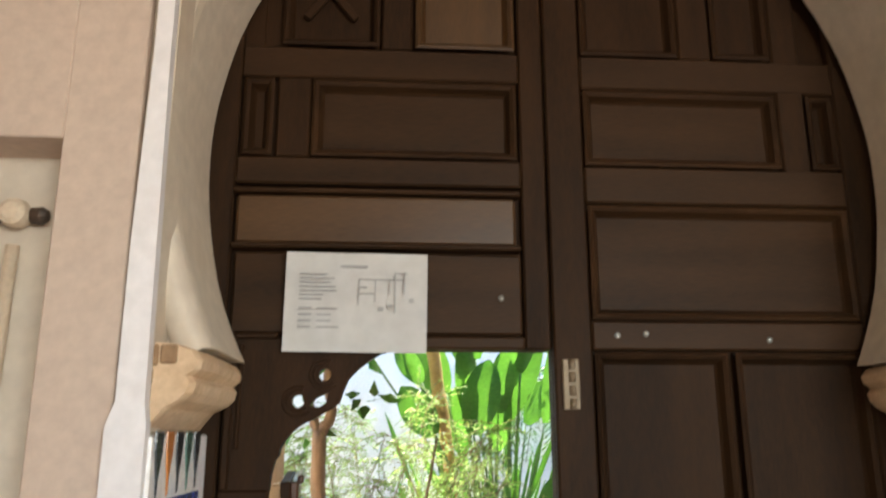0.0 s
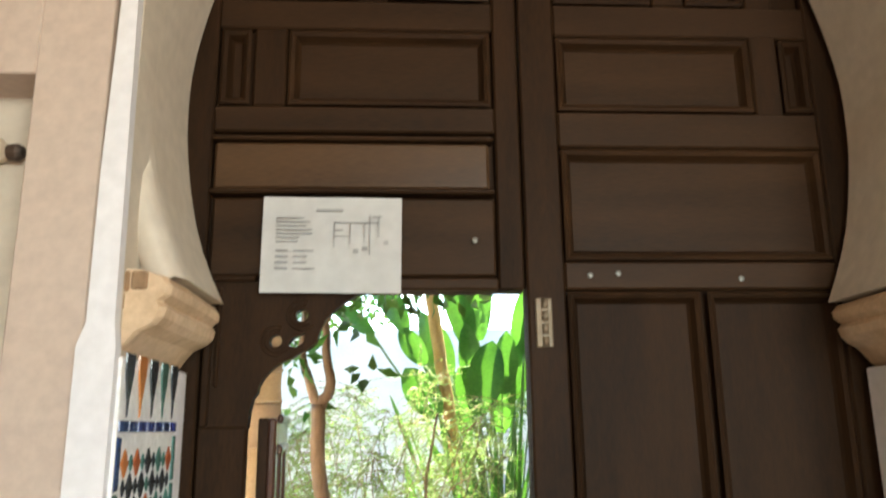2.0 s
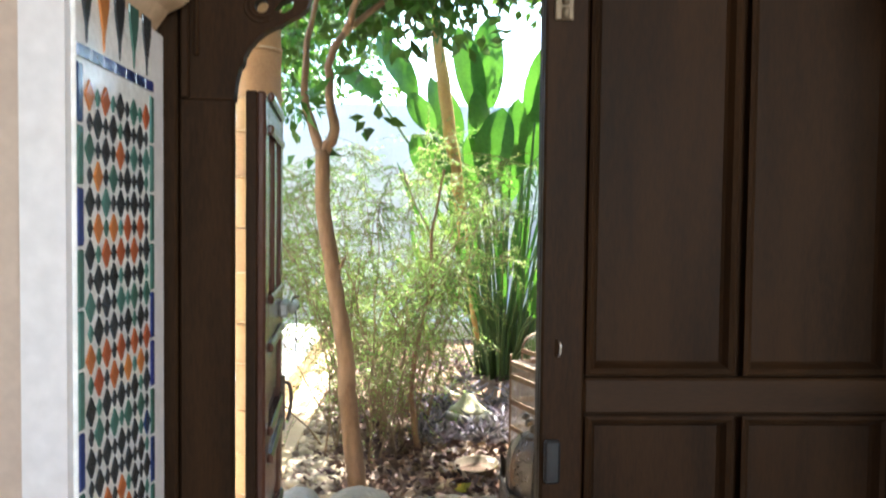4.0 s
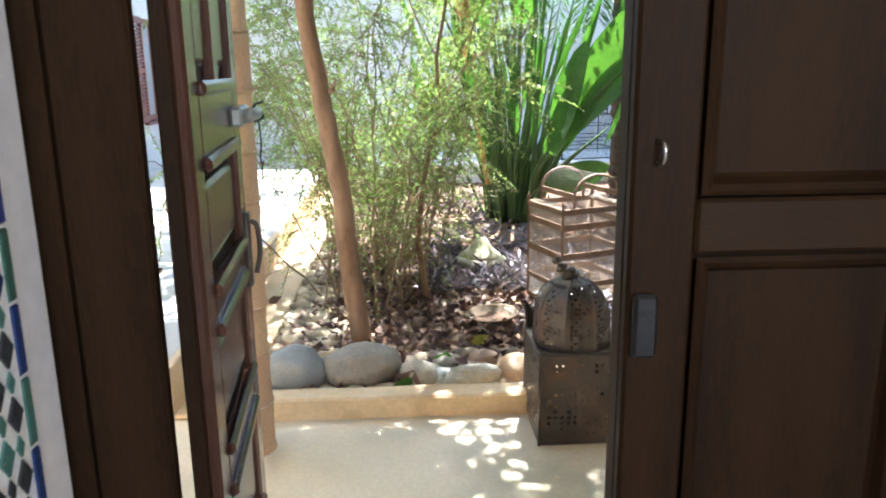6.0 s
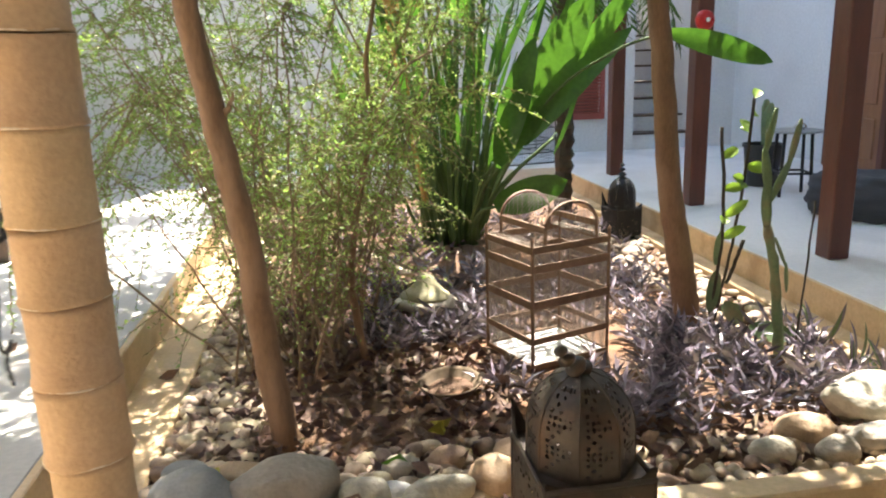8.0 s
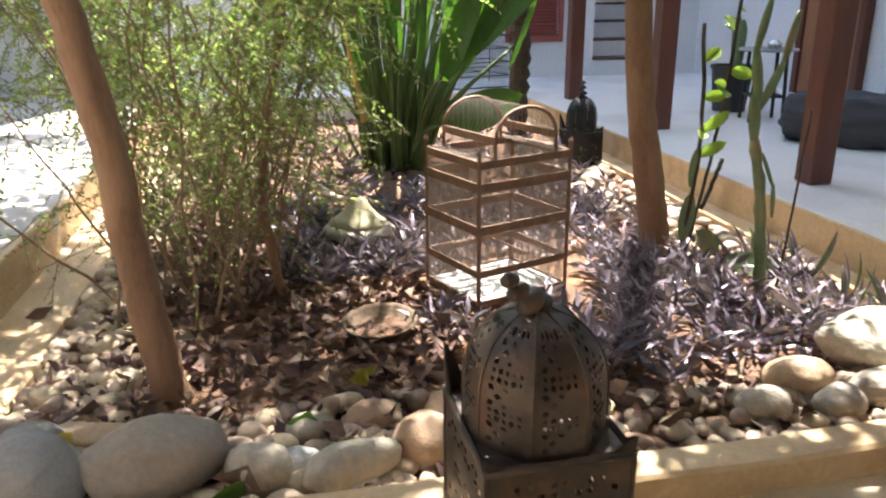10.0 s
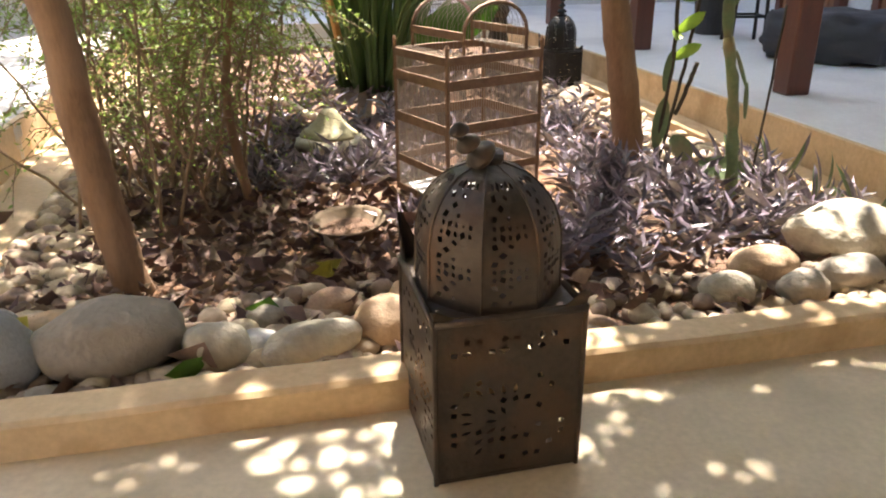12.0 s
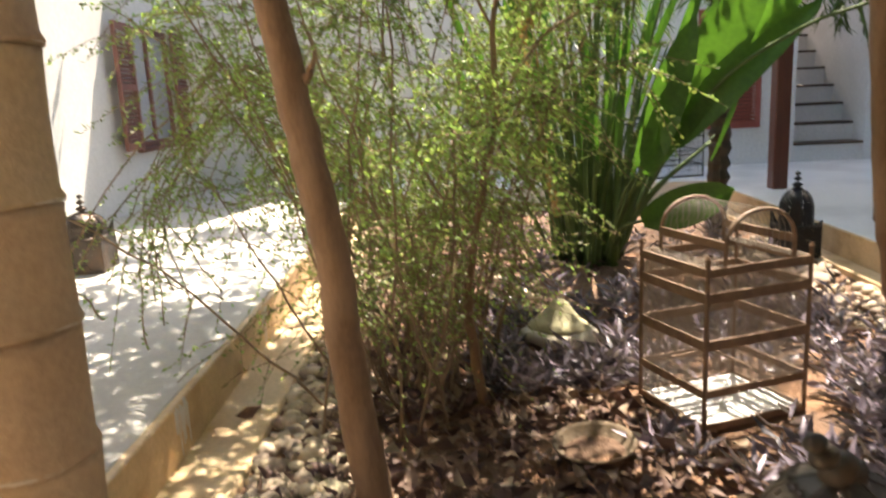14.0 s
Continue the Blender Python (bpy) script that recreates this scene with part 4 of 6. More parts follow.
# ---- tin lanterns ----
def pierced(ncols, nrows, holes, place, mat_pts):
    """A pierced sheet: a grid of cells, each with a diamond or slit cut out. place(u, v) gives the point."""
    V, F = [], []
    for r in range(nrows):
        for c in range(ncols):
            u0, u1, v0, v1 = c / ncols, (c + 1) / ncols, r / nrows, (r + 1) / nrows
            um, vm = (u0 + u1) / 2, (v0 + v1) / 2
            k = holes(c, r)
            o = len(V)
            if not k:
                V += [place(u0, v0), place(u1, v0), place(u1, v1), place(u0, v1)]
                F.append((o, o + 1, o + 2, o + 3))
                continue
            a, b, ang = k
            co, si = math.cos(ang), math.sin(ang)
            hp = [(-a, 0), (0, -b), (a, 0), (0, b)]
            hp = [(um + (x * co - y * si) * (u1 - u0), vm + (x * si + y * co) * (v1 - v0)) for x, y in hp]
            V += [place(u0, v0), place(u1, v0), place(u1, v1), place(u0, v1)] + [place(*p) for p in hp]
            F += [(o, o + 1, o + 5, o + 4), (o + 1, o + 2, o + 6, o + 5), (o + 2, o + 3, o + 7, o + 6), (o + 3, o, o + 4, o + 7)]
    return V, F


def weld(V, F):
    seen, W, idx = {}, [], []
    for p in V:
        k = tuple(round(c, 5) for c in p)
        if k not in seen:
            seen[k] = len(W)
            W.append(p)
        idx.append(seen[k])
    return W, [tuple(idx[i] for i in f) for f in F]


def lantern(name, label, m, w, d, hb, hd, mat, tilt, seed, group=""):
    t = thing(name, label, "lantern", m, group)
    rng = random.Random(seed)

    def face(width, x_axis, origin, inward):
        def holes(c, r):
            if c in (0, 11) or r in (0, 15):
                return None
            if r in (12, 13):
                return (0.32, 0.40, 0.7 * ((c + r) % 3)) if (c * 2 + r) % 3 else None
            if r in (10, 11):
                return None
            cc, rr = c - 5.5, (r - 5) * 1.0
            rad = math.hypot(cc, rr)
            if rad < 1 or rad > 5.2 or rng.random() < 0.35:
                return None
            return (0.17, 0.49, math.atan2(rr, cc) - math.pi / 2) if int(rad) % 2 else (0.30, 0.36, rng.uniform(0, 3))

        def place(u, v):
            bend = 0.004 * noise.noise((u * 3, v * 3, seed))
            return Vector(origin) + Vector(x_axis) * (u * width) + Vector((0, 0, v * hb)) + Vector(inward) * bend
        return pierced(12, 16, holes, place, None)
    for wd, xa, og, inn in ((w, (1, 0, 0), (-w / 2, -d / 2, 0.012), (0, 1, 0)), (w, (1, 0, 0), (-w / 2, d / 2, 0.012), (0, -1, 0)),
                            (d, (0, 1, 0), (-w / 2, -d / 2, 0.012), (1, 0, 0)), (d, (0, 1, 0), (w / 2, -d / 2, 0.012), (-1, 0, 0))):
        v, f = face(wd, xa, og, inn)
        put("pierced_side", mesh_of("pierced_side", *weld(v, f), mat), t)
    part("base_tray", boxes((-w / 2, w / 2, -d / 2, d / 2, 0, 0.012), bevel=0.002), mat, t)
    for sx in (-1, 1):
        for sy in (-1, 1):
            v, f = tube_data([(sx * w / 2, sy * d / 2, 0), (sx * w / 2, sy * d / 2, hb + 0.01)], 0.006, 6)
            put("corner_seam", mesh_of("corner_seam", v, f, mat), t)
    for a, b in (((-w / 2, -d / 2), (w / 2, -d / 2)), ((w / 2, -d / 2), (w / 2, d / 2)), ((w / 2, d / 2), (-w / 2, d / 2)), ((-w / 2, d / 2), (-w / 2, -d / 2))):
        v, f = tube_data([(*a, hb), (*b, hb)], 0.009, 8)
        put("rolled_rim", mesh_of("rolled_rim", v, f, mat, True), t)
    part("shoulder", boxes((-w / 2, w / 2, -d / 2, d / 2, hb - 0.004, hb), bevel=0), mat, t)
    # dome of eight pierced gores
    rb = 0.492

    def prof(v):
        return (rb * (1.0 - 0.03 * v if v < 0.34 else 0.99 * max(0, 1 - ((v - 0.34) / 0.67) ** 2.3) ** 0.5), hb + v * hd)
    for g in range(8):
        a0, a1 = g * math.pi / 4 + math.pi / 8, (g + 1) * math.pi / 4 + math.pi / 8

        def place(u, v):
            r, z = prof(v)
            a = a0 + (a1 - a0) * u
            k = 0.45 + 0.55 * math.cos(math.pi / 8) / math.cos((u - 0.5) * (a1 - a0))
            return Vector((r * math.cos(a) * k * w, r * math.sin(a) * k * d, z))

        def holes(c, r):
            if r in (0, 15) or c in (0, 6):
                return None
            ph = (r % 5) - 2
            cc = c - 3
            if abs(cc) + abs(ph) == 0:
                return None
            return (0.42, 0.52, math.atan2(ph * 1.2, cc) - math.pi / 2) if (abs(cc) + abs(ph)) < 5 and (cc + ph) % 2 else ((0.3, 0.36, 0.5) if r % 5 in (0, 4) and c % 2 else None)
        v, f = pierced(7, 16, holes, place, None)
        put("dome_gore", mesh_of("dome_gore", *weld(v, f), mat), t)
        pts = [place(0, k / 12) for k in range(13)]
        v, f = tube_data(pts, 0.0035, 5)
        put("dome_seam", mesh_of("dome_seam", v, f, mat), t)
    # upturned corner ears
    for sx, sy, eh in ((-1, 1, 0.13), (1, 1, 0.09), (1, -1, 0.045), (-1, -1, 0.03)):
        x, y = sx * w / 2, sy * d / 2
        V = [(x, y, hb), (x - sx * 0.06, y, hb), (x + sx * 0.004, y + sy * 0.004, hb + eh), (x, y - sy * 0.06, hb), (x - sx * 0.004, y - sy * 0.004, hb), (x - sx * 0.06, y - sy * 0.004, hb), (x - sx * 0.002, y, hb + eh), (x - sx * 0.004, y - sy * 0.06, hb)]
        put("corner_ear", mesh_of("corner_ear", V, [(0, 1, 2), (0, 2, 3), (4, 6, 5), (4, 7, 6)], mat), t)
    top = hb + hd * 1.0
    fin = part("finial", lathe([(0.0, -0.012), (0.035, -0.006), (0.04, 0.0), (0.014, 0.012), (0.012, 0.02), (0.0, 0.02)], 14), mat, t, m=Matrix.Translation((0, 0, top)) @ pose(0, 0, 0, *tilt))
    bent = tilt[1] != 0
    for r, h, dx, z, lean in ((0.038, 0.038, -0.004, 0.024, -8), (0.028, 0.034, -0.010, 0.068, 6), (0.022, 0.028, -0.008, 0.108, 20)):
        cap = [(0.0, -h * 0.35), (r * 0.55, -h * 0.3), (r * 0.95, -h * 0.1), (r, 0.0), (r * 0.9, h * 0.2), (r * 0.5, h * 0.5), (0.006, h * 0.62), (0.0, h * 0.62)]
        part("finial_disc", lathe(cap, 16), mat, fin, m=pose(dx if bent else 0, 0, z, 0, lean if bent else 0, 0), smooth=True)
    v, f = tube_data([(0, 0, 0), (-0.004 if bent else 0, 0, 0.03), (-0.014 if bent else 0, 0, 0.065), (-0.018 if bent else 0, 0, 0.115)], 0.006, 8)
    put("finial_stem", mesh_of("finial_stem", v, f, mat, True), fin)
    return t


lantern("tin_lantern", "large dark pierced tin lantern with a bent finial on the paving", pose(0.765, 3.93, 0, 0, 0, 1), 0.33, 0.37, 0.40, 0.28, M["iron"], (14, -38, 0), 4, "floor lanterns")
lantern("tin_lantern", "black pierced tin lantern at the edge of the bed", pose(2.60, 8.28, 0.0, 0, 0, 12), 0.25, 0.25, 0.28, 0.27, M["black_iron"], (0, 0, 0), 6, "floor lanterns")
lantern("tin_lantern", "weathered tin lantern on the sunlit walkway", pose(-2.50, 7.85, 0.25, 0, 0, 6), 0.30, 0.30, 0.24, 0.17, M["iron"], (0, 0, 0), 9, "floor lanterns")


# ---- bird cages ----
def bird_cage(name, label, m, w, d, h, vault, wood, wire, frame_levels, pitch=0.016):
    t = thing(name, label, "bird cage", m, "bird cages")
    for sx in (0, 1):
        for sy in (0, 1):
            v, f = tube_data([(sx * w, sy * d, 0), (sx * w, sy * d, h + 0.025), (sx * w, sy * d, h + 0.035), (sx * w, sy * d, h + 0.05)], [0.009, 0.009, 0.012, 0.004], 8)
            put("corner_post", mesh_of("corner_post", v, f, wood), t)
    for z, hh in frame_levels:
        for a in ((0, w, -0.006, 0.006), (0, w, d - 0.006, d + 0.006)):
            part("slat", boxes((a[0], a[1], a[2], a[3], z, z + hh), bevel=0.002), wood, t)
        for a in ((-0.006, 0.006), (w - 0.006, w + 0.006)):
            part("slat", boxes((a[0], a[1], 0.008, d - 0.008, z, z + hh), bevel=0.002), wood, t)
    ch = []
    for i in range(1, int(w / pitch)):
        for y in (0, d):
            ch.append(tube_data([(i * pitch, y, 0.02), (i * pitch, y, h)], 0.0019, 4))
    for i in range(1, int(d / pitch)):
        for x in (0, w):
            ch.append(tube_data([(x, i * pitch, 0.02), (x, i * pitch, h)], 0.0019, 4))
    for i in range(1, int(w / pitch)):
        if not 0.18 < i * pitch / w < 0.84:
            ch.append(tube_data([(i * pitch, 0, h), (i * pitch, d, h)], 0.0012, 4))
    put("wire_bars", mesh_of("wire_bars", *join(ch), wire), t, label="thin upright cage wires")
    part("tray", boxes((0.012, w - 0.012, 0.012, d - 0.012, 0.012, 0.02), bevel=0.001), M["tray"], t, "pale sheet floor of the cage")
    part("cross_bar", boxes((0.0, w, d / 2 - 0.006, d / 2 + 0.006, h * 0.36, h * 0.36 + 0.012), (w * 0.55, w * 0.57, 0.02, d - 0.02, h * 0.3, h * 0.3 + 0.01), bevel=0.002), wood, t)
    # barrel vault over the top
    x0, x1, r = w * 0.18, w * 0.84, (w * 0.66) / 2
    cx = (x0 + x1) / 2

    def arc(y, rr, wob=0):
        side = vault - rr * 0.75
        pts = [(cx - rr, y, h), (cx - rr, y, h + max(0.01, side))]
        pts += [(cx - rr * math.cos(a), y, h + max(0.01, side) + rr * 0.75 * math.sin(a)) for a in [math.pi * k / 12 for k in range(1, 12)]]
        return pts + [(cx + rr, y, h + max(0.01, side)), (cx + rr, y, h)]
    for y in (0.01, d - 0.01):
        vt = put("vault_hoop", mesh_of("vault_hoop", *tube_data(arc(y, r), 0.0085, 6), wood), t, label="hoop of bent cane")
    ch = [tube_data(arc(y, r), 0.0008, 4) for y in np.arange(0.03, d - 0.02, max(pitch, 0.028))]
    for rr in np.arange(r - 0.02, 0.02, -0.03):
        for y in (0.01, d - 0.01):
            ch.append(tube_data(arc(y, float(rr)), 0.0009, 4))
    put("vault_wires", mesh_of("vault_wires", *join(ch), wire), vt)
    for x in (cx - r, cx + r):
        part("vault_rail", boxes((x - 0.005, x + 0.005, 0, d, h + 0.055, h + 0.09), bevel=0.002), wood, vt)
    return t


bird_cage("bird_cage", "weathered wooden bird cage with an arched wire top among purple leaves", pose(1.033, 5.49, 0.005, 0, 0, 20.5), 0.50, 0.43, 0.665, 0.205, M["cage_wood"], M["wire"],
          [(0.0, 0.03), (0.14, 0.034), (0.335, 0.042), (0.525, 0.042), (0.628, 0.036)], 0.0125)
bird_cage("bird_cage", "dark wrought bird cage standing on the far terrace", pose(2.2, 11.45, 0.25, 0, 0, 12), 0.80, 0.55, 0.62, 0.34, M["black_iron"], M["black_iron"],
          [(0.0, 0.015), (0.14, 0.012), (0.30, 0.012), (0.46, 0.012), (0.61, 0.015)], 0.035)

# ---- bowl, conical lid, driftwood, mossy slabs ----
t = thing("clay_bowl", "dusty clay bowl half full of dead leaves in the bed", "bowl", pose(0.58, 5.345, -0.02, 3, -3, 0))
part("dish", lathe([(0.0, 0.0), (0.08, 0.0), (0.115, 0.022), (0.145, 0.066), (0.156, 0.074), (0.158, 0.082), (0.150, 0.084), (0.138, 0.072), (0.105, 0.03), (0.0, 0.016)], 36), M["clay"], t, smooth=True)
part("soil_fill", lathe([(0.0, 0.046), (0.06, 0.044), (0.125, 0.040), (0.12, 0.034)], 24), M["soil"], t, "dark earth and leaves in the bowl")
t = thing("conical_clay_lid", "mossy conical clay lid lying on a pale lump", "clay lid", pose(0.612, 6.60, 0.03, -3, 4, 20))
bm = lathe([(0.0, 0.225), (0.035, 0.222), (0.05, 0.205), (0.075, 0.165), (0.125, 0.115), (0.155, 0.098), (0.158, 0.088), (0.168, 0.082), (0.165, 0.07), (0.12, 0.085), (0.0, 0.12)], 28)
for v in bm.verts:
    v.co += 0.006 * noise.noise_vector(v.co * 12)
part("cone", bm, M["hat"], t, smooth=True)
bm = lathe([(0.0, 0.0), (0.20, 0.0), (0.215, 0.03), (0.20, 0.06), (0.16, 0.078), (0.0, 0.09)], 28)
for v in bm.verts:
    v.co += 0.035 * noise.noise_vector(v.co * 7)
part("dish", bm, M["pale_lump"], t, "pale chipped dish under the cone", smooth=True)
v, f = tube_data(smooth_path([(0.30, 7.95, 0.06), (0.40, 7.75, 0.08), (0.53, 7.5, 0.05), (0.60, 7.38, 0.04)], 4, 0.006), 0.025, 8)
put("driftwood_stick", mesh_of("driftwood_stick", v, f, M["mortar"], True), label="pale bare stick lying on the bed", category="stick")


# ---- stones ----
def stone(x, y, z, sx, sy, sz, mat, seed, rz=0, name="boulder", label="rounded grey brown boulder along the kerb"):
    bm = bmesh.new()
    bmesh.ops.create_icosphere(bm, subdivisions=4 if max(sx, sy) > 0.1 else 3, radius=1)
    for v in bm.verts:
        n = v.co.copy()
        k = 1 + 0.16 * noise.noise(n * 1.3 + Vector((seed * 7.1, 0, 0))) + 0.05 * noise.noise(n * 3.5 + Vector((0, seed * 3.3, 0))) + 0.012 * noise.noise(n * 11 + Vector((seed, 0, 0)))
        v.co = Vector((n.x * sx, n.y * sy, n.z * sz)) * k
    ob = part(name, bm, mat, None, smooth=True, m=pose(x, y, z, 0, 0, rz))
    return tagged(ob, label, "stone", "boulders by the kerb")


S = [(-0.50, 4.40, 0.10, 0.155, 0.13, 0.125, "stone_grey", 0, "smooth blue grey boulder by the kerb"), (-0.17, 4.43, 0.095, 0.205, 0.135, 0.12, "stone", 10, "large pitted grey brown boulder by the kerb"),
     (0.11, 4.37, 0.06, 0.095, 0.085, 0.085, "stone", 0, ""), (0.37, 4.345, 0.05, 0.145, 0.085, 0.08, "stone", 15, ""), (0.60, 4.42, 0.06, 0.10, 0.09, 0.085, "stone_tan", 0, "tan rounded stone by the kerb"),
     (0.26, 4.60, 0.03, 0.085, 0.06, 0.055, "stone", 0, ""), (0.45, 4.63, 0.035, 0.09, 0.07, 0.055, "stone_tan", 20, "tan rounded stone by the kerb"), (0.22, 4.42, 0.03, 0.07, 0.06, 0.05, "stone_grey", 0, ""),
     (-0.33, 4.275, 0.01, 0.075, 0.05, 0.045, "stone", 12, ""), (-0.18, 4.255, 0.0, 0.07, 0.045, 0.04, "pebbles", 0, ""), (-0.62, 4.27, 0.01, 0.07, 0.06, 0.05, "stone", 12, ""),
     (-0.58, 4.70, 0.04, 0.095, 0.075, 0.06, "stone_grey", 0, "smooth blue grey boulder by the kerb"), (-0.35, 4.66, 0.04, 0.13, 0.06, 0.045, "stone_tan", -15, ""),
     (0.72, 4.60, 0.05, 0.10, 0.07, 0.06, "stone_tan", 8, "tan rounded stone by the kerb"), (1.14, 4.36, 0.04, 0.07, 0.06, 0.055, "stone", 0, ""), (1.22, 4.30, 0.03, 0.06, 0.045, 0.035, "stone_tan", 0, ""),
     (1.72, 4.40, 0.05, 0.095, 0.07, 0.07, "stone", 0, ""), (1.93, 4.52, 0.06, 0.12, 0.08, 0.08, "stone_tan", -12, "tan rounded stone by the kerb"), (1.98, 4.37, 0.045, 0.095, 0.07, 0.06, "stone", 10, ""),
     (2.20, 4.42, 0.05, 0.13, 0.08, 0.065, "stone", 0, ""), (2.36, 4.66, 0.09, 0.22, 0.16, 0.12, "stone", -15, "large pale boulder in the corner of the bed"), (2.60, 4.52, 0.07, 0.17, 0.13, 0.10, "stone", 20, ""),
     (2.45, 4.32, 0.04, 0.10, 0.07, 0.06, "stone_tan", 0, "")]
for i, (x, y, z, a, b, c, k, r, lb) in enumerate(S):
    stone(x, y, z, a, b, c, M[k], i + 1, r, label=lb or "rounded river stone along the kerb of the bed")
for i in range(9):
    rng = random.Random(i)
    stone(2.32 + rng.uniform(-0.15, 0.3), 6.6 + i * 0.2, 0.03, rng.uniform(0.07, 0.14), rng.uniform(0.06, 0.11), rng.uniform(0.03, 0.06), M["pebbles"], 40 + i, rng.uniform(0, 90), "flat_stone", "flat pale stone bordering the far bed")


def pebble_bed():
    rng = random.Random(11)
    bm = bmesh.new()
    bmesh.ops.create_icosphere(bm, subdivisions=2, radius=1)
    base = np.array([v.co[:] for v in bm.verts])
    tri = np.array([[v.index for v in f.verts] for f in bm.faces])
    bm.free()
    Vs, Fs, o = [], [], 0
    zones = [((-0.70, -0.33), (4.5, 6.2), 520), ((-0.70, -0.50), (6.0, 10.0), 260), ((-0.6, 2.7), (4.22, 4.60), 520), ((-0.5, 1.1), (4.45, 4.78), 190), ((2.25, 2.72), (4.8, 9.0), 480)]
    for (xa, xb), (ya, yb), n in zones:
        for _ in range(n):
            s = rng.choice([0.016, 0.022, 0.03, 0.04]) * rng.uniform(0.8, 1.25)
            sc = np.array([s * rng.uniform(0.9, 1.5), s * rng.uniform(0.8, 1.1), s * rng.uniform(0.55, 0.8)])
            a = rng.uniform(0, 6.3)
            R = np.array([[math.cos(a), -math.sin(a), 0], [math.sin(a), math.cos(a), 0], [0, 0, 1]])
            bumpy = 1 + 0.12 * np.sin(base @ np.array([3.1, 2.3, 1.7]) + rng.uniform(0, 6))[:, None]
            Vs.append((base * bumpy * sc) @ R.T + np.array([rng.uniform(xa, xb), rng.uniform(ya, yb), s * 0.35 + rng.uniform(0, 0.015)]))
            Fs.append(tri + o)
            o += len(base)
    me = fast_mesh("pebbles", np.concatenate(Vs), np.concatenate(Fs), M["pebbles"])
    me.polygons.foreach_set("use_smooth", np.ones(len(me.polygons), dtype=bool))
    put("pebbles", me, label="pale and tan river pebbles scattered over the bed", category="pebbles", kind="stuff")


pebble_bed()


# ---- terrace furniture ----
def bean_bag():
    t = thing("bean_bag", "slumped charcoal fabric bean bag on the terrace", "bean bag", pose(4.40, 7.45, 0.25, 0, 0, -50) @ Matrix.Diagonal((0.82, 0.82, 0.95, 1)))
    bm = bmesh.new()
    bmesh.ops.create_cube(bm, size=2)
    bmesh.ops.subdivide_edges(bm, edges=bm.edges[:], cuts=14, use_grid_fill=True)
    for v in bm.verts:
        p = v.co.copy()
        q = p.normalized() * 1.0
        p = p * 0.45 + q * 0.62
        n = noise.noise(p * 2.3) * 0.05 + noise.noise(p * 7) * 0.018
        dent = 0.35 * math.exp(-((p.x + 0.1) ** 2 + p.y ** 2) / 0.35) if p.z > 0 else 0
        v.co = Vector((p.x * (0.55 + n), p.y * (0.40 + n), max(0.0, 0.19 + p.z * (0.20 + n) - dent * 0.2)))
    part("cover", bm, M["bean"], t, smooth=True)
    v, f = tube_data(smooth_path([(-0.5, -0.36, 0.2), (0, -0.42, 0.22), (0.5, -0.36, 0.2)], 6, 0.004), 0.006, 6)
    put("seam", mesh_of("seam", v, f, M["bean"], True), t)


bean_bag()


def side_table():
    t = thing("side_table", "small round black metal table on the terrace", "table", pose(4.40, 8.55, 0.25))
    part("tabletop", lathe([(0, 0.60), (0.24, 0.60), (0.25, 0.61), (0.24, 0.622), (0, 0.622)], 28), M["stone_grey"], t)
    for k in range(4):
        a = k * math.pi / 2 + 0.5
        v, f = tube_data([(0.20 * math.cos(a), 0.20 * math.sin(a), 0), (0.17 * math.cos(a), 0.17 * math.sin(a), 0.6)], 0.016, 8)
        put("leg", mesh_of("leg", v, f, M["black_iron"], True), t)
    v, f = join([tube_data([(0.19 * math.cos(a), 0.19 * math.sin(a), 0.22), (0.19 * math.cos(a + 1.57), 0.19 * math.sin(a + 1.57), 0.22)], 0.012, 6) for a in (0.5, 2.07, 3.64, 5.21)])
    put("stretcher", mesh_of("stretcher", v, f, M["black_iron"]), t)
    ash = thing("metal_bowl", "small lidded grey metal bowl on the table", "bowl", pose(4.42, 8.5, 0.872))
    part("bowl", lathe([(0, 0), (0.04, 0), (0.06, 0.025), (0.055, 0.05), (0.03, 0.06), (0.03, 0.07), (0, 0.07)], 20), M["steel"], ash, smooth=True)


side_table()


def potted_cactus():
    t = thing("plant_pot", "tall black plastic plant pot on the terrace", "plant pot", pose(4.45, 9.15, 0.25))
    part("pot", lathe([(0, 0), (0.15, 0), (0.19, 0.40), (0.205, 0.40), (0.205, 0.43), (0.185, 0.43), (0.17, 0.38), (0, 0.37)], 26), M["black_pot"], t)
    c = thing("potted_cactus", "ribbed green columnar cactus growing in the black pot", "cactus", pose(4.45, 9.15, 0.62))
    rng = random.Random(2)
    for k in range(4):
        x, y, h = rng.uniform(-0.07, 0.07), rng.uniform(-0.07, 0.07), rng.uniform(0.35, 0.62)
        bm = lathe([(0.035, 0), (0.045, h * 0.4), (0.042, h * 0.85), (0.02, h), (0, h + 0.01)], 14)
        for v in bm.verts:
            a = math.atan2(v.co.y, v.co.x)
            v.co.x *= 1 + 0.14 * math.cos(7 * a)
            v.co.y *= 1 + 0.14 * math.cos(7 * a)
        part("stem", bm, M["cactus"], c, smooth=True, m=pose(x, y, 0, rng.uniform(-6, 6), rng.uniform(-6, 6), 0))


potted_cactus()


t = thing("fire_bell", "round red fire bell fixed to a terrace post", "fire bell", pose(3.30, 8.28, 1.87, 90, 0, 0))
part("gong", lathe([(0, 0.06), (0.03, 0.058), (0.07, 0.045), (0.085, 0.02), (0.088, 0.0), (0, 0.0)], 24), M["red_pot"], t, smooth=True)
part("bracket", lathe([(0.02, 0.055), (0.02, 0.07), (0, 0.07)], 10), M["steel"], t)

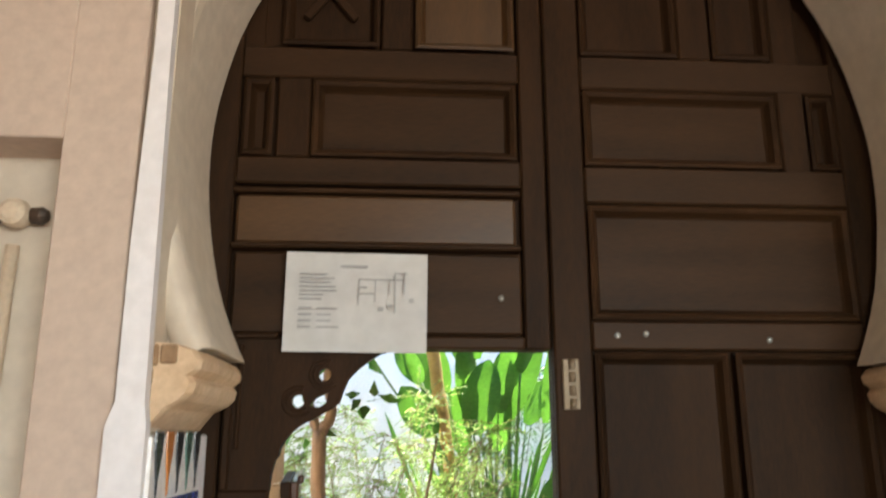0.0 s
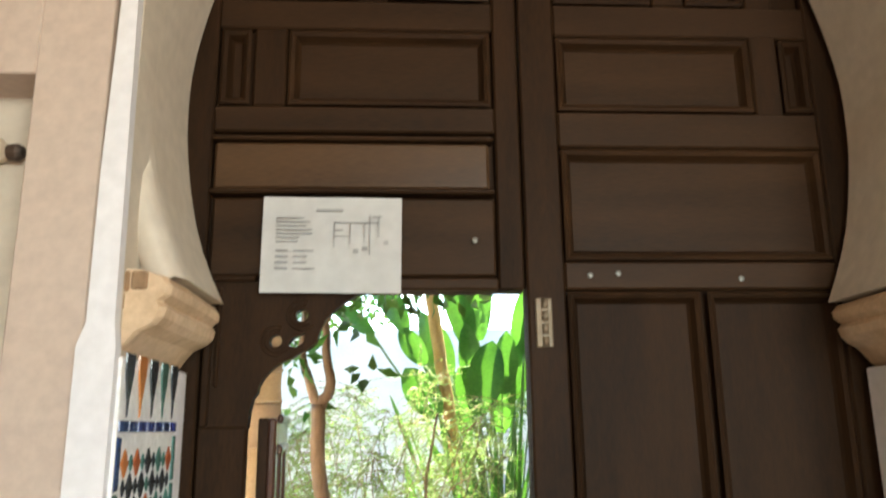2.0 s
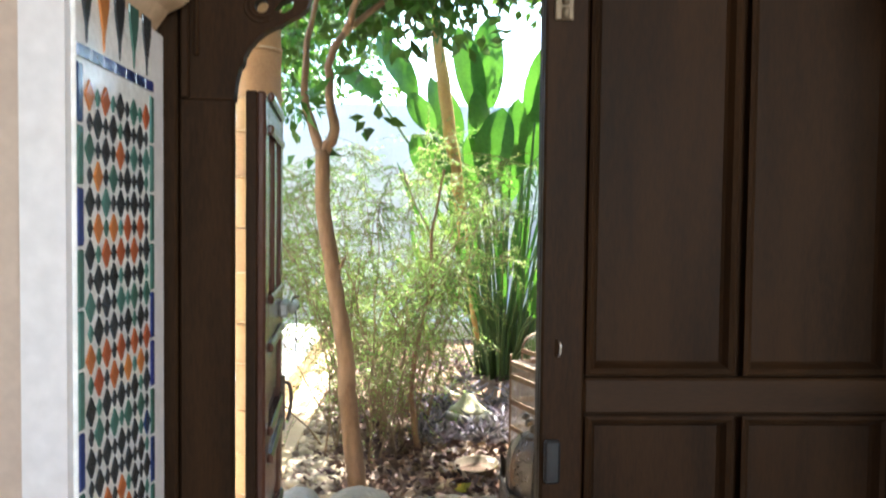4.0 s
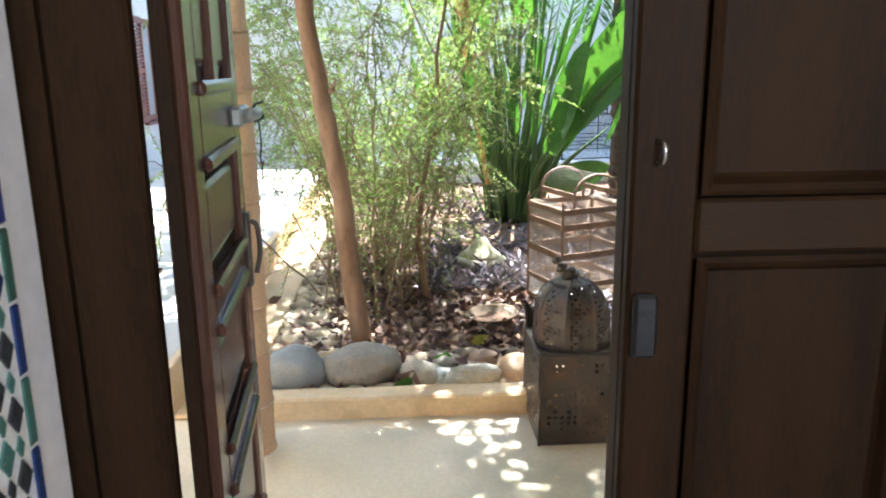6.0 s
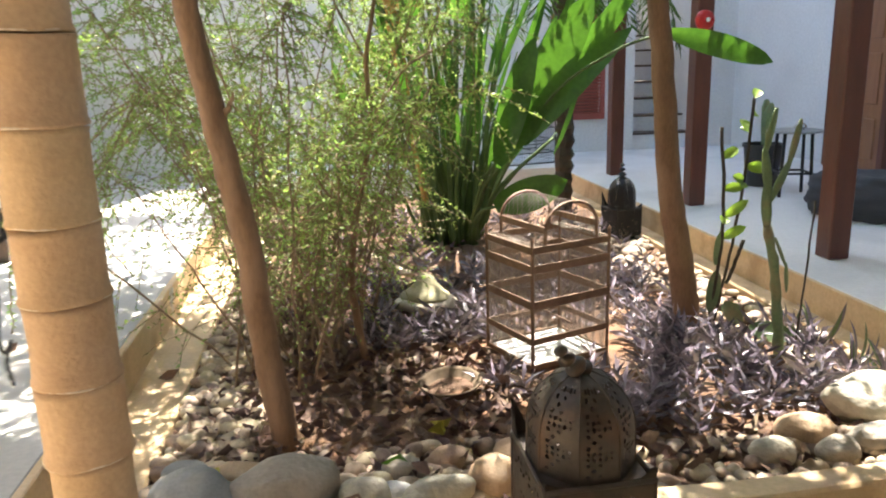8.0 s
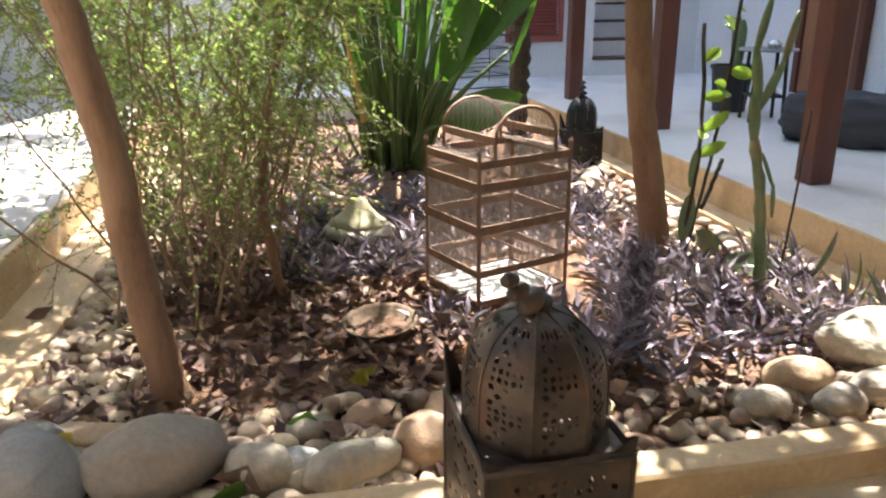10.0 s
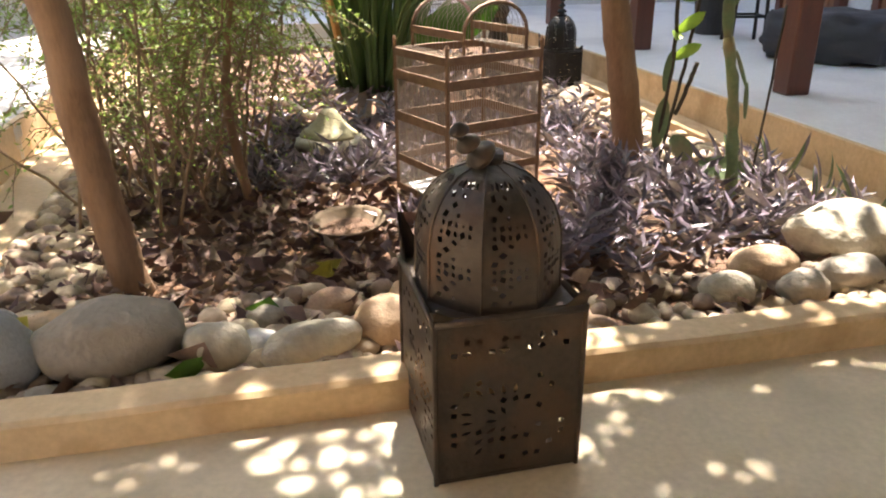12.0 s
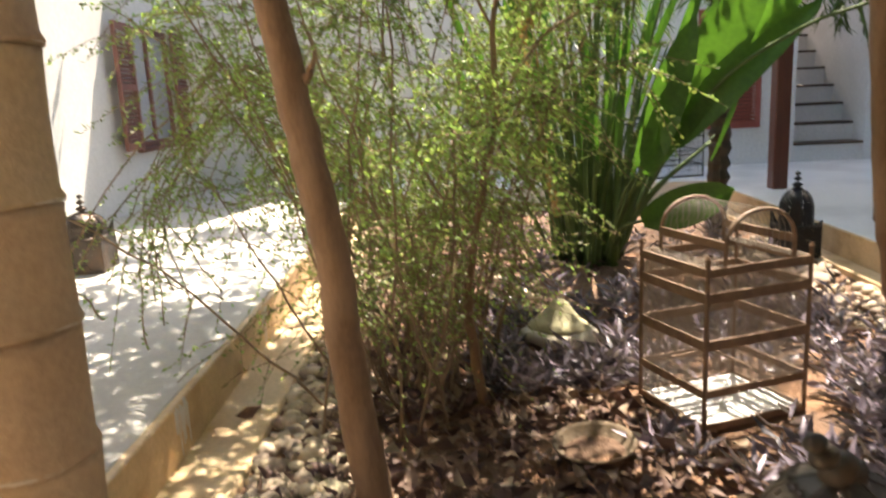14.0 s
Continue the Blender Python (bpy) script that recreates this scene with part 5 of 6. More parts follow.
# ---- plants ----
NR = np.random.default_rng(7)


def crown_leaves(centres, radii, n, length, width, rng, droop=0.35, flat=0.75):
    """Leaves in clumps round centres: bases near each clump's shell, pointing out and down."""
    P, D = [], []
    for c, r in zip(centres, radii):
        k = max(4, int(n * r ** 2))
        d = rng.normal(size=(k, 3))
        d /= np.linalg.norm(d, axis=1, keepdims=True)
        q = d * (rng.random((k, 1)) ** 0.45) * r
        q[:, 2] *= flat
        P.append(q + np.array(c))
        D.append(d + rng.normal(size=(k, 3)) * 0.6 + np.array([0, 0, -0.5]))
    P, D = np.concatenate(P), np.concatenate(D)
    return leaves(P, D, rng.uniform(0.7, 1.25, len(P)) * length, rng.uniform(0.7, 1.25, len(P)) * width, rng, droop)


def leafy_tree(name, label, trunk, radii, limbs, clumps, leaf_len, n, m_leaf):
    t = thing(name, label, "tree")
    path = smooth_path(trunk, 6, 0.004, random.Random(3))
    rr = [radii[0] + (radii[1] - radii[0]) * i / (len(path) - 1) for i in range(len(path))]
    rr = [r * (1 + 0.10 * noise.noise((i * 0.6, radii[0] * 50, 0))) for i, r in enumerate(rr)]
    rr[0] *= 1.22
    v, f = tube_data(path, rr, 14)
    tr = put("trunk", mesh_of("trunk", v, f, M["bark"], True), t)
    for lb, r0 in limbs:
        p = smooth_path(lb, 5, 0.006, random.Random(5))
        v, f = tube_data(p, [r0 * (1 - 0.75 * i / (len(p) - 1)) for i in range(len(p))], 8)
        put("limb", mesh_of("limb", v, f, M["bark"], True), t)
    V, F = crown_leaves([c for c, r in clumps], [r for c, r in clumps], n, leaf_len, leaf_len * 0.5, NR)
    put("crown", fast_mesh("crown", V, F, m_leaf), t, label="broad green leaves, the high unseen ones spread for shade")
    return t


def clump_field(n, x, y, z, r, seed):
    g = random.Random(seed)
    return [((g.uniform(*x), g.uniform(*y), g.uniform(*z)), g.uniform(*r)) for _ in range(n)]


leafy_tree("courtyard_tree", "slender brown-barked tree leaning up from the bed, with broad leaves",
           [(-0.19, 4.95, -0.03), (-0.23, 4.95, 0.25), (-0.27, 4.95, 0.60), (-0.285, 4.95, 0.85), (-0.33, 4.95, 1.15), (-0.37, 4.95, 1.40), (-0.43, 4.95, 1.80), (-0.435, 4.95, 2.15)], (0.062, 0.045),
           [([(-0.435, 4.95, 2.12), (-0.50, 4.97, 2.3), (-0.56, 5.0, 2.6), (-0.45, 5.1, 3.2), (0.0, 5.2, 3.6)], 0.035), ([(-0.435, 4.95, 2.12), (-0.36, 4.94, 2.28), (-0.40, 4.94, 2.55), (-0.30, 4.9, 2.85), (0.4, 5.0, 3.4), (1.2, 5.2, 3.8)], 0.038),
            ([(-0.30, 4.9, 2.85), (-0.1, 4.7, 3.2), (0.5, 4.4, 3.7)], 0.025), ([(-0.37, 4.95, 1.40), (-0.31, 4.93, 1.44), (-0.29, 4.92, 1.50)], 0.02)],
           # clump fields above 3 m are unseen, added to shade paving, walkway and bed
           clump_field(120, (-0.7, 3.4), (4.2, 6.1), (3.2, 4.5), (0.28, 0.46), 1) + clump_field(46, (-0.4, 2.6), (4.2, 5.4), (3.3, 4.1), (0.26, 0.42), 5) + clump_field(70, (-3.0, -0.2), (5.8, 11.0), (3.4, 4.3), (0.30, 0.50), 9) + clump_field(26, (-0.3, 2.2), (6.1, 7.2), (4.0, 4.9), (0.28, 0.46), 14) + clump_field(20, (-0.8, 0.3), (7.3, 10.2), (4.2, 5.0), (0.28, 0.46), 16) + clump_field(5, (0.2, 1.4), (7.2, 8.6), (4.2, 5.0), (0.28, 0.42), 15) + [((-0.62, 4.95, 2.45), 0.16), ((-0.20, 4.9, 2.66), 0.13), ((-0.55, 5.0, 2.15), 0.09), ((0.15, 4.9, 2.80), 0.11), ((0.55, 4.9, 2.85), 0.12), ((-0.15, 5.2, 2.35), 0.11), ((0.3, 5.0, 2.9), 0.14)],
           0.13, 700, M["leaf"])
leafy_tree("courtyard_tree", "straight brown-barked tree beside the terrace edge, with broad leaves",
           [(2.14, 6.0, -0.03), (2.10, 6.0, 0.25), (2.03, 6.0, 0.6), (1.97, 6.0, 0.95), (1.93, 6.0, 1.4), (1.87, 6.0, 1.9), (1.80, 6.05, 2.6), (1.85, 6.2, 3.1)], (0.082, 0.05),
           [([(1.82, 6.1, 2.9), (2.3, 6.6, 3.4), (2.9, 7.2, 3.8)], 0.04), ([(1.83, 6.1, 2.95), (1.5, 6.7, 3.5), (1.3, 7.6, 3.9)], 0.04), ([(1.85, 6.2, 3.1), (2.1, 5.6, 3.6), (2.5, 5.2, 3.9)], 0.035)],
           # unseen high clumps, placed so their shade falls on the bed
           clump_field(30, (1.9, 3.5), (5.9, 9.2), (3.3, 4.5), (0.3, 0.5), 2), 0.13, 230, M["leaf"])


def feathery_shrub():
    t = thing("feathery_shrub", "tall airy shrub of fine pale green leaves on thin stems", "shrub")
    g = random.Random(21)
    stems, P, D = [], [], []
    for k in range(58):
        bx, by = g.gauss(-0.10, 0.24), g.gauss(6.15, 0.42)
        bx = min(max(bx, -0.5), 0.5)
        by = max(by, 5.5)
        out = g.uniform(0.45, 1.3)
        a = g.uniform(0, 2 * math.pi)
        h = g.uniform(0.9, 2.7)
        ex, ey = bx + out * math.cos(a) * (1.0 if math.cos(a) < 0 or h > 1.45 else 0.45) - 0.05, max(5.2, by + out * math.sin(a) * 0.8)
        ex = min(ex, 0.45 if h < 1.6 else 0.85)
        pts = [(bx, by, -0.02), (bx + (ex - bx) * 0.36, by + (ey - by) * 0.34, h * 0.42), (bx + (ex - bx) * 0.76, by + (ey - by) * 0.72, h * 0.8), (ex, ey, h * g.uniform(0.72, 1.0))]
        p = smooth_path(pts, 5, 0.02, g)
        put("stem", mesh_of("stem", *tube_data(p, [0.0075 * (1 - 0.8 * i / (len(p) - 1)) for i in range(len(p))], 5), M["twig"], True), t)
        for q in p[3:]:
            if g.random() < 0.15:
                continue
            for _ in range(4):
                d = Vector((g.gauss(0, 1), g.gauss(0, 1), g.gauss(-0.15, 0.6))).normalized()
                L = g.uniform(0.14, 0.48)
                e = q + d * L + Vector((0, 0, -0.25 * L))
                stems.append(tube_data([q, (q + e) / 2 + Vector((0, 0, 0.03)), e], [0.0026, 0.002, 0.001], 3))
                n = int(L / 0.0075 * g.uniform(0.35, 1.0) * min(1, 0.10 + q.z * 0.65))
                for s in range(n):
                    u = (s + 1) / max(1, n)
                    pt = q.lerp(e, u) + Vector((0, 0, 0.06 * u * (1 - u)))
                    P.append(pt)
                    D.append(d * 0.6 + Vector((g.gauss(0, 0.8), g.gauss(0, 0.8), g.gauss(0, 0.7))))
    # long sprays that hang over the walkway
    for k in range(16):
        y0 = g.uniform(5.6, 7.2)
        p = smooth_path([(-0.45, y0, g.uniform(1.0, 1.7)), (-0.85, y0 - 0.05, g.uniform(1.2, 1.6)), (-1.15 - g.uniform(0, 0.35), y0 - 0.1, g.uniform(0.75, 1.1)), (-1.2 - g.uniform(0, 0.4), y0 - 0.1, g.uniform(0.30, 0.7))], 8, 0.01, g)
        stems.append(tube_data(p, [0.004] * len(p), 4))
        for q, q2 in zip(p, p[1:]):
            for s in range(7):
                P.append(q.lerp(q2, s / 7))
                D.append(Vector((g.gauss(0, 1), g.gauss(0, 1), g.gauss(-0.2, 0.6))))
    put("twig_tangle", mesh_of("twig_tangle", *join(stems), M["twig"]), t, kind="stuff")
    P, D = np.array([p[:] for p in P]), np.array([d[:] for d in D])
    V, F = leaves(P, D, NR.uniform(0.017, 0.034, len(P)), NR.uniform(0.008, 0.014, len(P)), NR, 0.1, 0.15)
    put("foliage", fast_mesh("foliage", V, F, M["fine_leaf"]), t, label="tiny pale green leaves")


feathery_shrub()
v, f = tube_data(smooth_path([(0.19, 5.83, -0.02), (0.14, 5.83, 0.30), (0.13, 5.83, 0.5), (0.18, 5.83, 0.85), (0.27, 5.83, 1.25), (0.27, 5.83, 1.6), (0.36, 5.83, 2.1)], 5, 0.004), [0.024 - 0.0005 * i for i in range(31)], 8)
sap = thing("sapling", "thin brown sapling stem with sparse twigs", "sapling")
put("stem", mesh_of("stem", v, f, M["bark"], True), sap)
for p in ([(0.27, 5.83, 1.3), (0.45, 5.8, 1.55), (0.6, 5.75, 1.65)], [(0.27, 5.83, 1.6), (0.12, 5.8, 1.9), (0.05, 5.75, 2.1)], [(0.17, 5.83, 0.8), (0.0, 5.8, 1.0), (-0.1, 5.78, 1.3)]):
    put("twig", mesh_of("twig", *tube_data(smooth_path(p, 4, 0.004), 0.006, 5), M["twig"], True), sap)


def paddle_leaf(base, tip, width, sag, g, curl=0.25, n=11):
    """One large paddle leaf with a midrib groove, waved margins and a drooping tip."""
    base, tip = Vector(base), Vector(tip)
    ax = tip - base
    L = ax.length
    ax.normalize()
    side = ax.cross(Vector((g.uniform(-0.5, 0.5), -1, g.uniform(0.0, 0.6)))).normalized()
    up = side.cross(ax)
    V, F = [], []
    for i in range(n):
        s = i / (n - 1)
        w = width * 0.5 * (math.sin(math.pi * min(1, s * 0.93 + 0.05)) ** 0.6) * (1 if s < 0.98 else 0.25)
        c = base + ax * L * s + up * (sag * 4 * s * (1 - s)) * L
        for k in (-1, -0.5, 0, 0.5, 1):
            wob = 0.06 * width * noise.noise((s * 6, k * 2, base.x * 9)) * abs(k)
            V.append(c + side * (k * w) + up * (curl * w * abs(k) + wob))
    for i in range(n - 1):
        for k in range(4):
            F.append((i * 5 + k, i * 5 + k + 1, i * 5 + 6 + k, i * 5 + 5 + k))
    return V, F


def paddle_clump():
    t = thing("paddle_leaved_clump", "clump of tall stalks with big glossy paddle leaves, like wild banana", "plant")
    g = random.Random(4)
    stalks, far = [], []
    for k in range(78):
        a, r = g.uniform(0, 2 * math.pi), g.uniform(0.02, 0.30)
        b = Vector((1.12 + r * math.cos(a), 8.6 + 0.8 * r * math.sin(a), -0.02))
        short = k < 66
        h = g.uniform(0.7, 1.7) if short else g.uniform(1.9, 3.0)
        lean = g.uniform(0.15, 0.95) if short else g.uniform(0.15, 0.7)
        e = b + Vector((math.cos(a) * lean * 0.95, math.sin(a) * lean * 0.5, h))
        m = b.lerp(e, 0.55) - Vector((math.cos(a), math.sin(a), 0)) * 0.10 * lean
        r0 = g.uniform(0.014, 0.034)
        stalks.append(tube_data(smooth_path([b, m, e], 5), [r0 * (1 - 0.65 * i / 10) for i in range(11)], 6))
        if short:
            tip = e + Vector((math.cos(a) * 0.3 + g.uniform(-0.1, 0.1), math.sin(a) * 0.15, g.uniform(0.3, 0.8)))
            far.append(paddle_leaf(e - Vector((0, 0, 0.15)), tip, g.uniform(0.03, 0.09), 0.02, g))
        else:
            tip = e + Vector((math.cos(a) * g.uniform(0.1, 0.45), math.sin(a) * 0.2, g.uniform(0.45, 0.85)))
            far.append(paddle_leaf(e, tip, g.uniform(0.20, 0.34), g.uniform(0.02, 0.08), g))
    for (b, e, w) in (((0.14, 8.2, 3.0), (-0.26, 8.15, 3.64), 0.30), ((-0.22, 8.2, 2.98), (-0.71, 8.2, 3.32), 0.22), ((0.34, 8.2, 2.66), (0.07, 8.2, 3.06), 0.24), ((0.48, 8.2, 2.12), (0.12, 8.15, 2.62), 0.36),
                      ((0.80, 8.25, 2.85), (0.58, 8.2, 3.75), 0.32), ((0.92, 8.25, 2.92), (0.90, 8.2, 3.85), 0.36), ((0.88, 8.1, 2.12), (1.06, 8.1, 2.90), 0.40), ((1.3, 8.4, 2.3), (1.65, 8.3, 3.2), 0.3)):
        far.append(paddle_leaf(b, e, w, 0.03, g))
        stalks.append(tube_data(smooth_path([(1.1, 8.45, 0.2), ((1.1 + b[0]) / 2 + 0.1, 8.4, b[2] * 0.6), b], 5), 0.013, 6))
    for v, f in stalks:
        put("stalk", mesh_of("stalk", v, f, M["stalk"], True), t)
    for v, f in far:
        put("paddle_leaf", mesh_of("paddle_leaf", v, f, M["paddle"], True), t)
    for b, e, w, s in (((1.34, 7.75, 0.80), (2.02, 7.45, 2.05), 0.34, -0.02), ((1.55, 7.7, 0.95), (2.30, 7.4, 1.80), 0.20, 0.06), ((1.38, 7.8, 0.75), (1.62, 7.6, 1.75), 0.24, 0.03), ((1.30, 7.6, 0.48), (1.80, 7.35, 0.70), 0.26, 0.05),
                       ((1.45, 7.8, 0.9), (2.45, 7.5, 2.25), 0.20, 0.04), ((2.40, 7.05, 1.74), (3.15, 6.95, 1.52), 0.17, 0.05)):
        put("paddle_leaf", mesh_of("paddle_leaf", *paddle_leaf(b, e, w, s, g, 0.2), M["paddle"], True), t, label="sunlit bright green paddle leaf")
        st = [(1.2, 8.3, 0.1), ((1.2 + b[0]) / 2, 8.0, b[2] * 0.75), b] if b[0] < 2 else [(1.25, 8.2, 0.2), (1.7, 7.6, 1.25), (2.1, 7.25, 1.62), b]
        put("leaf_stalk", mesh_of("leaf_stalk", *tube_data(smooth_path(st, 6), 0.012, 6), M["stalk"], True), t)
    v, f = tube_data(smooth_path([(0.85, 8.35, 0.4), (0.68, 8.35, 1.5), (0.60, 8.3, 2.1), (0.46, 8.25, 3.0), (0.33, 8.25, 4.0)], 5, 0.008), [0.03, 0.03, 0.03, 0.035, 0.04, 0.05, 0.055, 0.06, 0.065, 0.065, 0.07, 0.07, 0.07, 0.07, 0.07, 0.07, 0.07, 0.065, 0.06, 0.05, 0.04], 9)
    put("dry_stalk", mesh_of("dry_stalk", v, f, M["dry_stalk"], True), t, label="orange dry leaf stalk")


paddle_clump()


def palm():
    t = thing("small_palm", "dark fibrous palm trunk with drooping feather fronds", "palm", pose(2.52, 9.8, 0))
    g = random.Random(9)
    p = smooth_path([(0, 0, -0.02), (0.02, 0, 0.8), (-0.02, 0, 1.6), (0, 0, 2.5)], 12, 0.01, g)
    v, f = tube_data(p, [0.085 + 0.022 * (i % 2) for i in range(len(p))], 10)
    put("trunk", mesh_of("trunk", v, f, M["palm_bark"]), t)
    for k in range(17):
        a = k * 2.4
        L = g.uniform(1.0, 1.4)
        q = smooth_path([(0, 0, 2.45), (math.cos(a) * L * 0.4, math.sin(a) * L * 0.4, 2.85 + g.uniform(-0.2, 0.2)), (math.cos(a) * L * 0.8, math.sin(a) * L * 0.8, 2.5), (math.cos(a) * L, math.sin(a) * L, g.uniform(1.6, 2.0))], 8, 0.004, g)
        put("frond_rib", mesh_of("frond_rib", *tube_data(q, 0.007, 5), M["stalk"], True), t)
        P, D = [], []
        for i, c in enumerate(q[3:-1]):
            d = (q[i + 4] - q[i + 3]).normalized()
            s = d.cross(Vector((0, 0, 1))).normalized()
            for sg in (-1, 1):
                for h in range(3):
                    P.append((c + d * 0.018 * h)[:])
                    D.append((d * 0.5 + s * sg + Vector((0, 0, -0.5)))[:])
        V, F = leaves(np.array(P), np.array(D), 0.26, 0.018, NR, 0.5, 0.3)
        put("frond", fast_mesh("frond", V, F, M["leaf"]), t)


palm()


# ---- ground cover ----
def purple_cover():
    g = random.Random(31)
    P, D, L = [], [], []
    spots = []
    for (xa, xb), (ya, yb), n in (((1.05, 2.62), (4.68, 5.6), 120), ((1.55, 2.30), (5.5, 7.2), 60), ((0.2, 1.0), (5.9, 6.6), 85), ((0.1, 1.0), (6.6, 7.2), 22), ((1.0, 1.6), (6.0, 7.4), 35), ((-0.2, 2.4), (7.0, 9.6), 55), ((0.75, 1.0), (5.2, 5.5), 5)):
        for _ in range(n):
            spots.append((g.uniform(xa, xb), g.uniform(ya, yb)))
    for x, y in spots:
        if math.hypot(x - 0.615, y - 6.60) < 0.30 or math.hypot(x - 0.59, y - 5.42) < 0.2:
            continue
        u, w = (x - 1.033) * 0.9367 + (y - 5.49) * 0.3502, -(x - 1.033) * 0.3502 + (y - 5.49) * 0.9367
        if -0.14 < u < 0.58 and -0.30 < w < 0.48:
            continue
        h = g.choice((0.05, 0.08, 0.11, 0.15, 0.21)) * g.uniform(0.8, 1.2) * (0.6 if x < 1.0 else 1.0)
        lx, ly = g.gauss(0, 0.04), g.gauss(0, 0.04)
        for k in range(13):
            s = k / 12
            a = k * 2.4 + g.uniform(-0.4, 0.4)
            P.append((x + lx * s, y + ly * s, h * s * 1.05))
            D.append((math.cos(a), math.sin(a), g.uniform(-0.1, 0.5) + s * 0.7))
            L.append(g.uniform(0.11, 0.19) * (1 - 0.25 * s))
    L = np.array(L)
    V, F = leaves(np.array(P), np.array(D), L, L * 0.20, NR, 0.3, 0.4)
    put("purple_ground_cover", fast_mesh("purple_ground_cover", V, F, M["purple"]), label="dense purple grey lance-leaved ground cover", category="ground cover", kind="stuff")


purple_cover()


def litter():
    g = random.Random(41)
    P, D, L = [], [], []
    for (xa, xb), (ya, yb), n in (((-0.40, 1.1), (4.72, 5.9), 950), ((-0.60, 1.1), (4.5, 4.75), 70), ((-0.60, -0.35), (4.7, 5.9), 90), ((-0.6, 0.4), (5.7, 7.5), 420), ((1.0, 2.6), (4.45, 4.75), 160), ((-0.6, 2.5), (7.0, 11.0), 500), ((-0.6, 2.6), (4.2, 4.5), 45)):
        for _ in range(n):
            x, y = g.uniform(xa, xb), g.uniform(ya, yb)
            if math.hypot(x - 0.59, y - 5.42) < 0.19:
                continue
            u, w = (x - 1.033) * 0.9367 + (y - 5.49) * 0.3502, -(x - 1.033) * 0.3502 + (y - 5.49) * 0.9367
            if -0.05 < u < 0.55 and -0.05 < w < 0.46:
                continue
            a = g.uniform(0, 6.3)
            P.append((x, y, g.uniform(0.012, 0.05)))
            D.append((math.cos(a), math.sin(a), g.uniform(-0.3, 0.6)))
            L.append(g.uniform(0.04, 0.105))
    L = np.array(L)
    V, F = leaves(np.array(P), np.array(D), L, L * NR.uniform(0.4, 0.65, len(L)), NR, 0.6, 0.5)
    put("leaf_litter", fast_mesh("leaf_litter", V, F, M["dead_leaf"]), label="curled brown dead leaves covering the bed", category="leaf litter", kind="stuff")


litter()
for i, (x, y, z, a, mk, sz) in enumerate(((0.40, 4.86, 0.05, 0.3, "yellow_leaf", 0.13), (0.47, 4.83, 0.05, 1.9, "yellow_leaf", 0.10), (-0.42, 4.56, 0.07, 2.2, "yellow_leaf", 0.12), (-0.02, 4.26, 0.06, 0.2, "leaf", 0.13), (0.30, 4.56, 0.06, 2.8, "leaf", 0.12),
                                          (0.12, 4.25, 0.07, 2.5, "dead_leaf", 0.15), (-0.30, 4.24, 0.05, 1.0, "dead_leaf", 0.11), (-1.6, 5.7, 0.262, 1.0, "dead_leaf", 0.10), (-0.9, 5.75, 0.035, 0.4, "dead_leaf", 0.12), (0.9, 4.62, 0.05, 0.4, "dead_leaf", 0.16), (1.32, 4.35, 0.06, 0.2, "dead_leaf", 0.13))):
    V, F = leaves(np.array([(0, 0, 0.0)]), np.array([(1.0, 0, 0.15)]), sz, sz * 0.55, np.random.default_rng(3), 0.5, 0.5)
    put("fallen_leaf", fast_mesh("fallen_leaf", V, F, M[mk]), None, pose(x, y, z, 0, 0, math.degrees(a)), {"yellow_leaf": "yellowing fallen leaf lying on the bed", "leaf": "green fallen leaf lying among the stones", "dead_leaf": "curled brown fallen leaf"}[mk], "leaf", "fallen leaves")


# ---- cacti and stems beside the terrace ----
def branching_cactus():
    t = thing("branching_cactus", "scarred green branching cactus with flat joints", "cactus")
    p = smooth_path([(2.38, 5.42, -0.02), (2.345, 5.42, 0.25), (2.31, 5.42, 0.5), (2.255, 5.42, 0.72)], 5, 0.003)
    put("stem", mesh_of("stem", *tube_data(p, [0.025 - 0.0003 * i + 0.003 * (i % 3) for i in range(len(p))], 9), M["cactus"], True), t)
    g = random.Random(6)
    for b, e, w in (((2.255, 5.42, 0.70), (2.23, 5.42, 0.93), 0.10), ((2.25, 5.41, 0.88), (2.21, 5.42, 1.12), 0.09), ((2.26, 5.42, 0.85), (2.36, 5.43, 1.06), 0.08), ((2.35, 5.43, 1.03), (2.40, 5.43, 1.26), 0.07), ((2.21, 5.42, 1.08), (2.26, 5.42, 1.32), 0.07),
                    ((2.30, 5.41, 0.66), (2.37, 5.40, 0.50), 0.035), ((2.37, 5.40, 0.52), (2.385, 5.40, 0.36), 0.04)):
        b, e = Vector(b), Vector(e)
        q = [b.lerp(e, k / 6) for k in range(7)]
        rr = [w * 0.30 * (0.35 + 0.65 * math.sin(math.pi * (0.08 + 0.86 * k / 6))) for k in range(7)]
        v, f = tube_data(q, rr, 10)
        v = [Vector((p.x, 5.42 + (p.y - 5.42) * 0.45, p.z)) for p in v]
        put("joint", mesh_of("joint", v, f, M["cactus"], True), t)


branching_cactus()


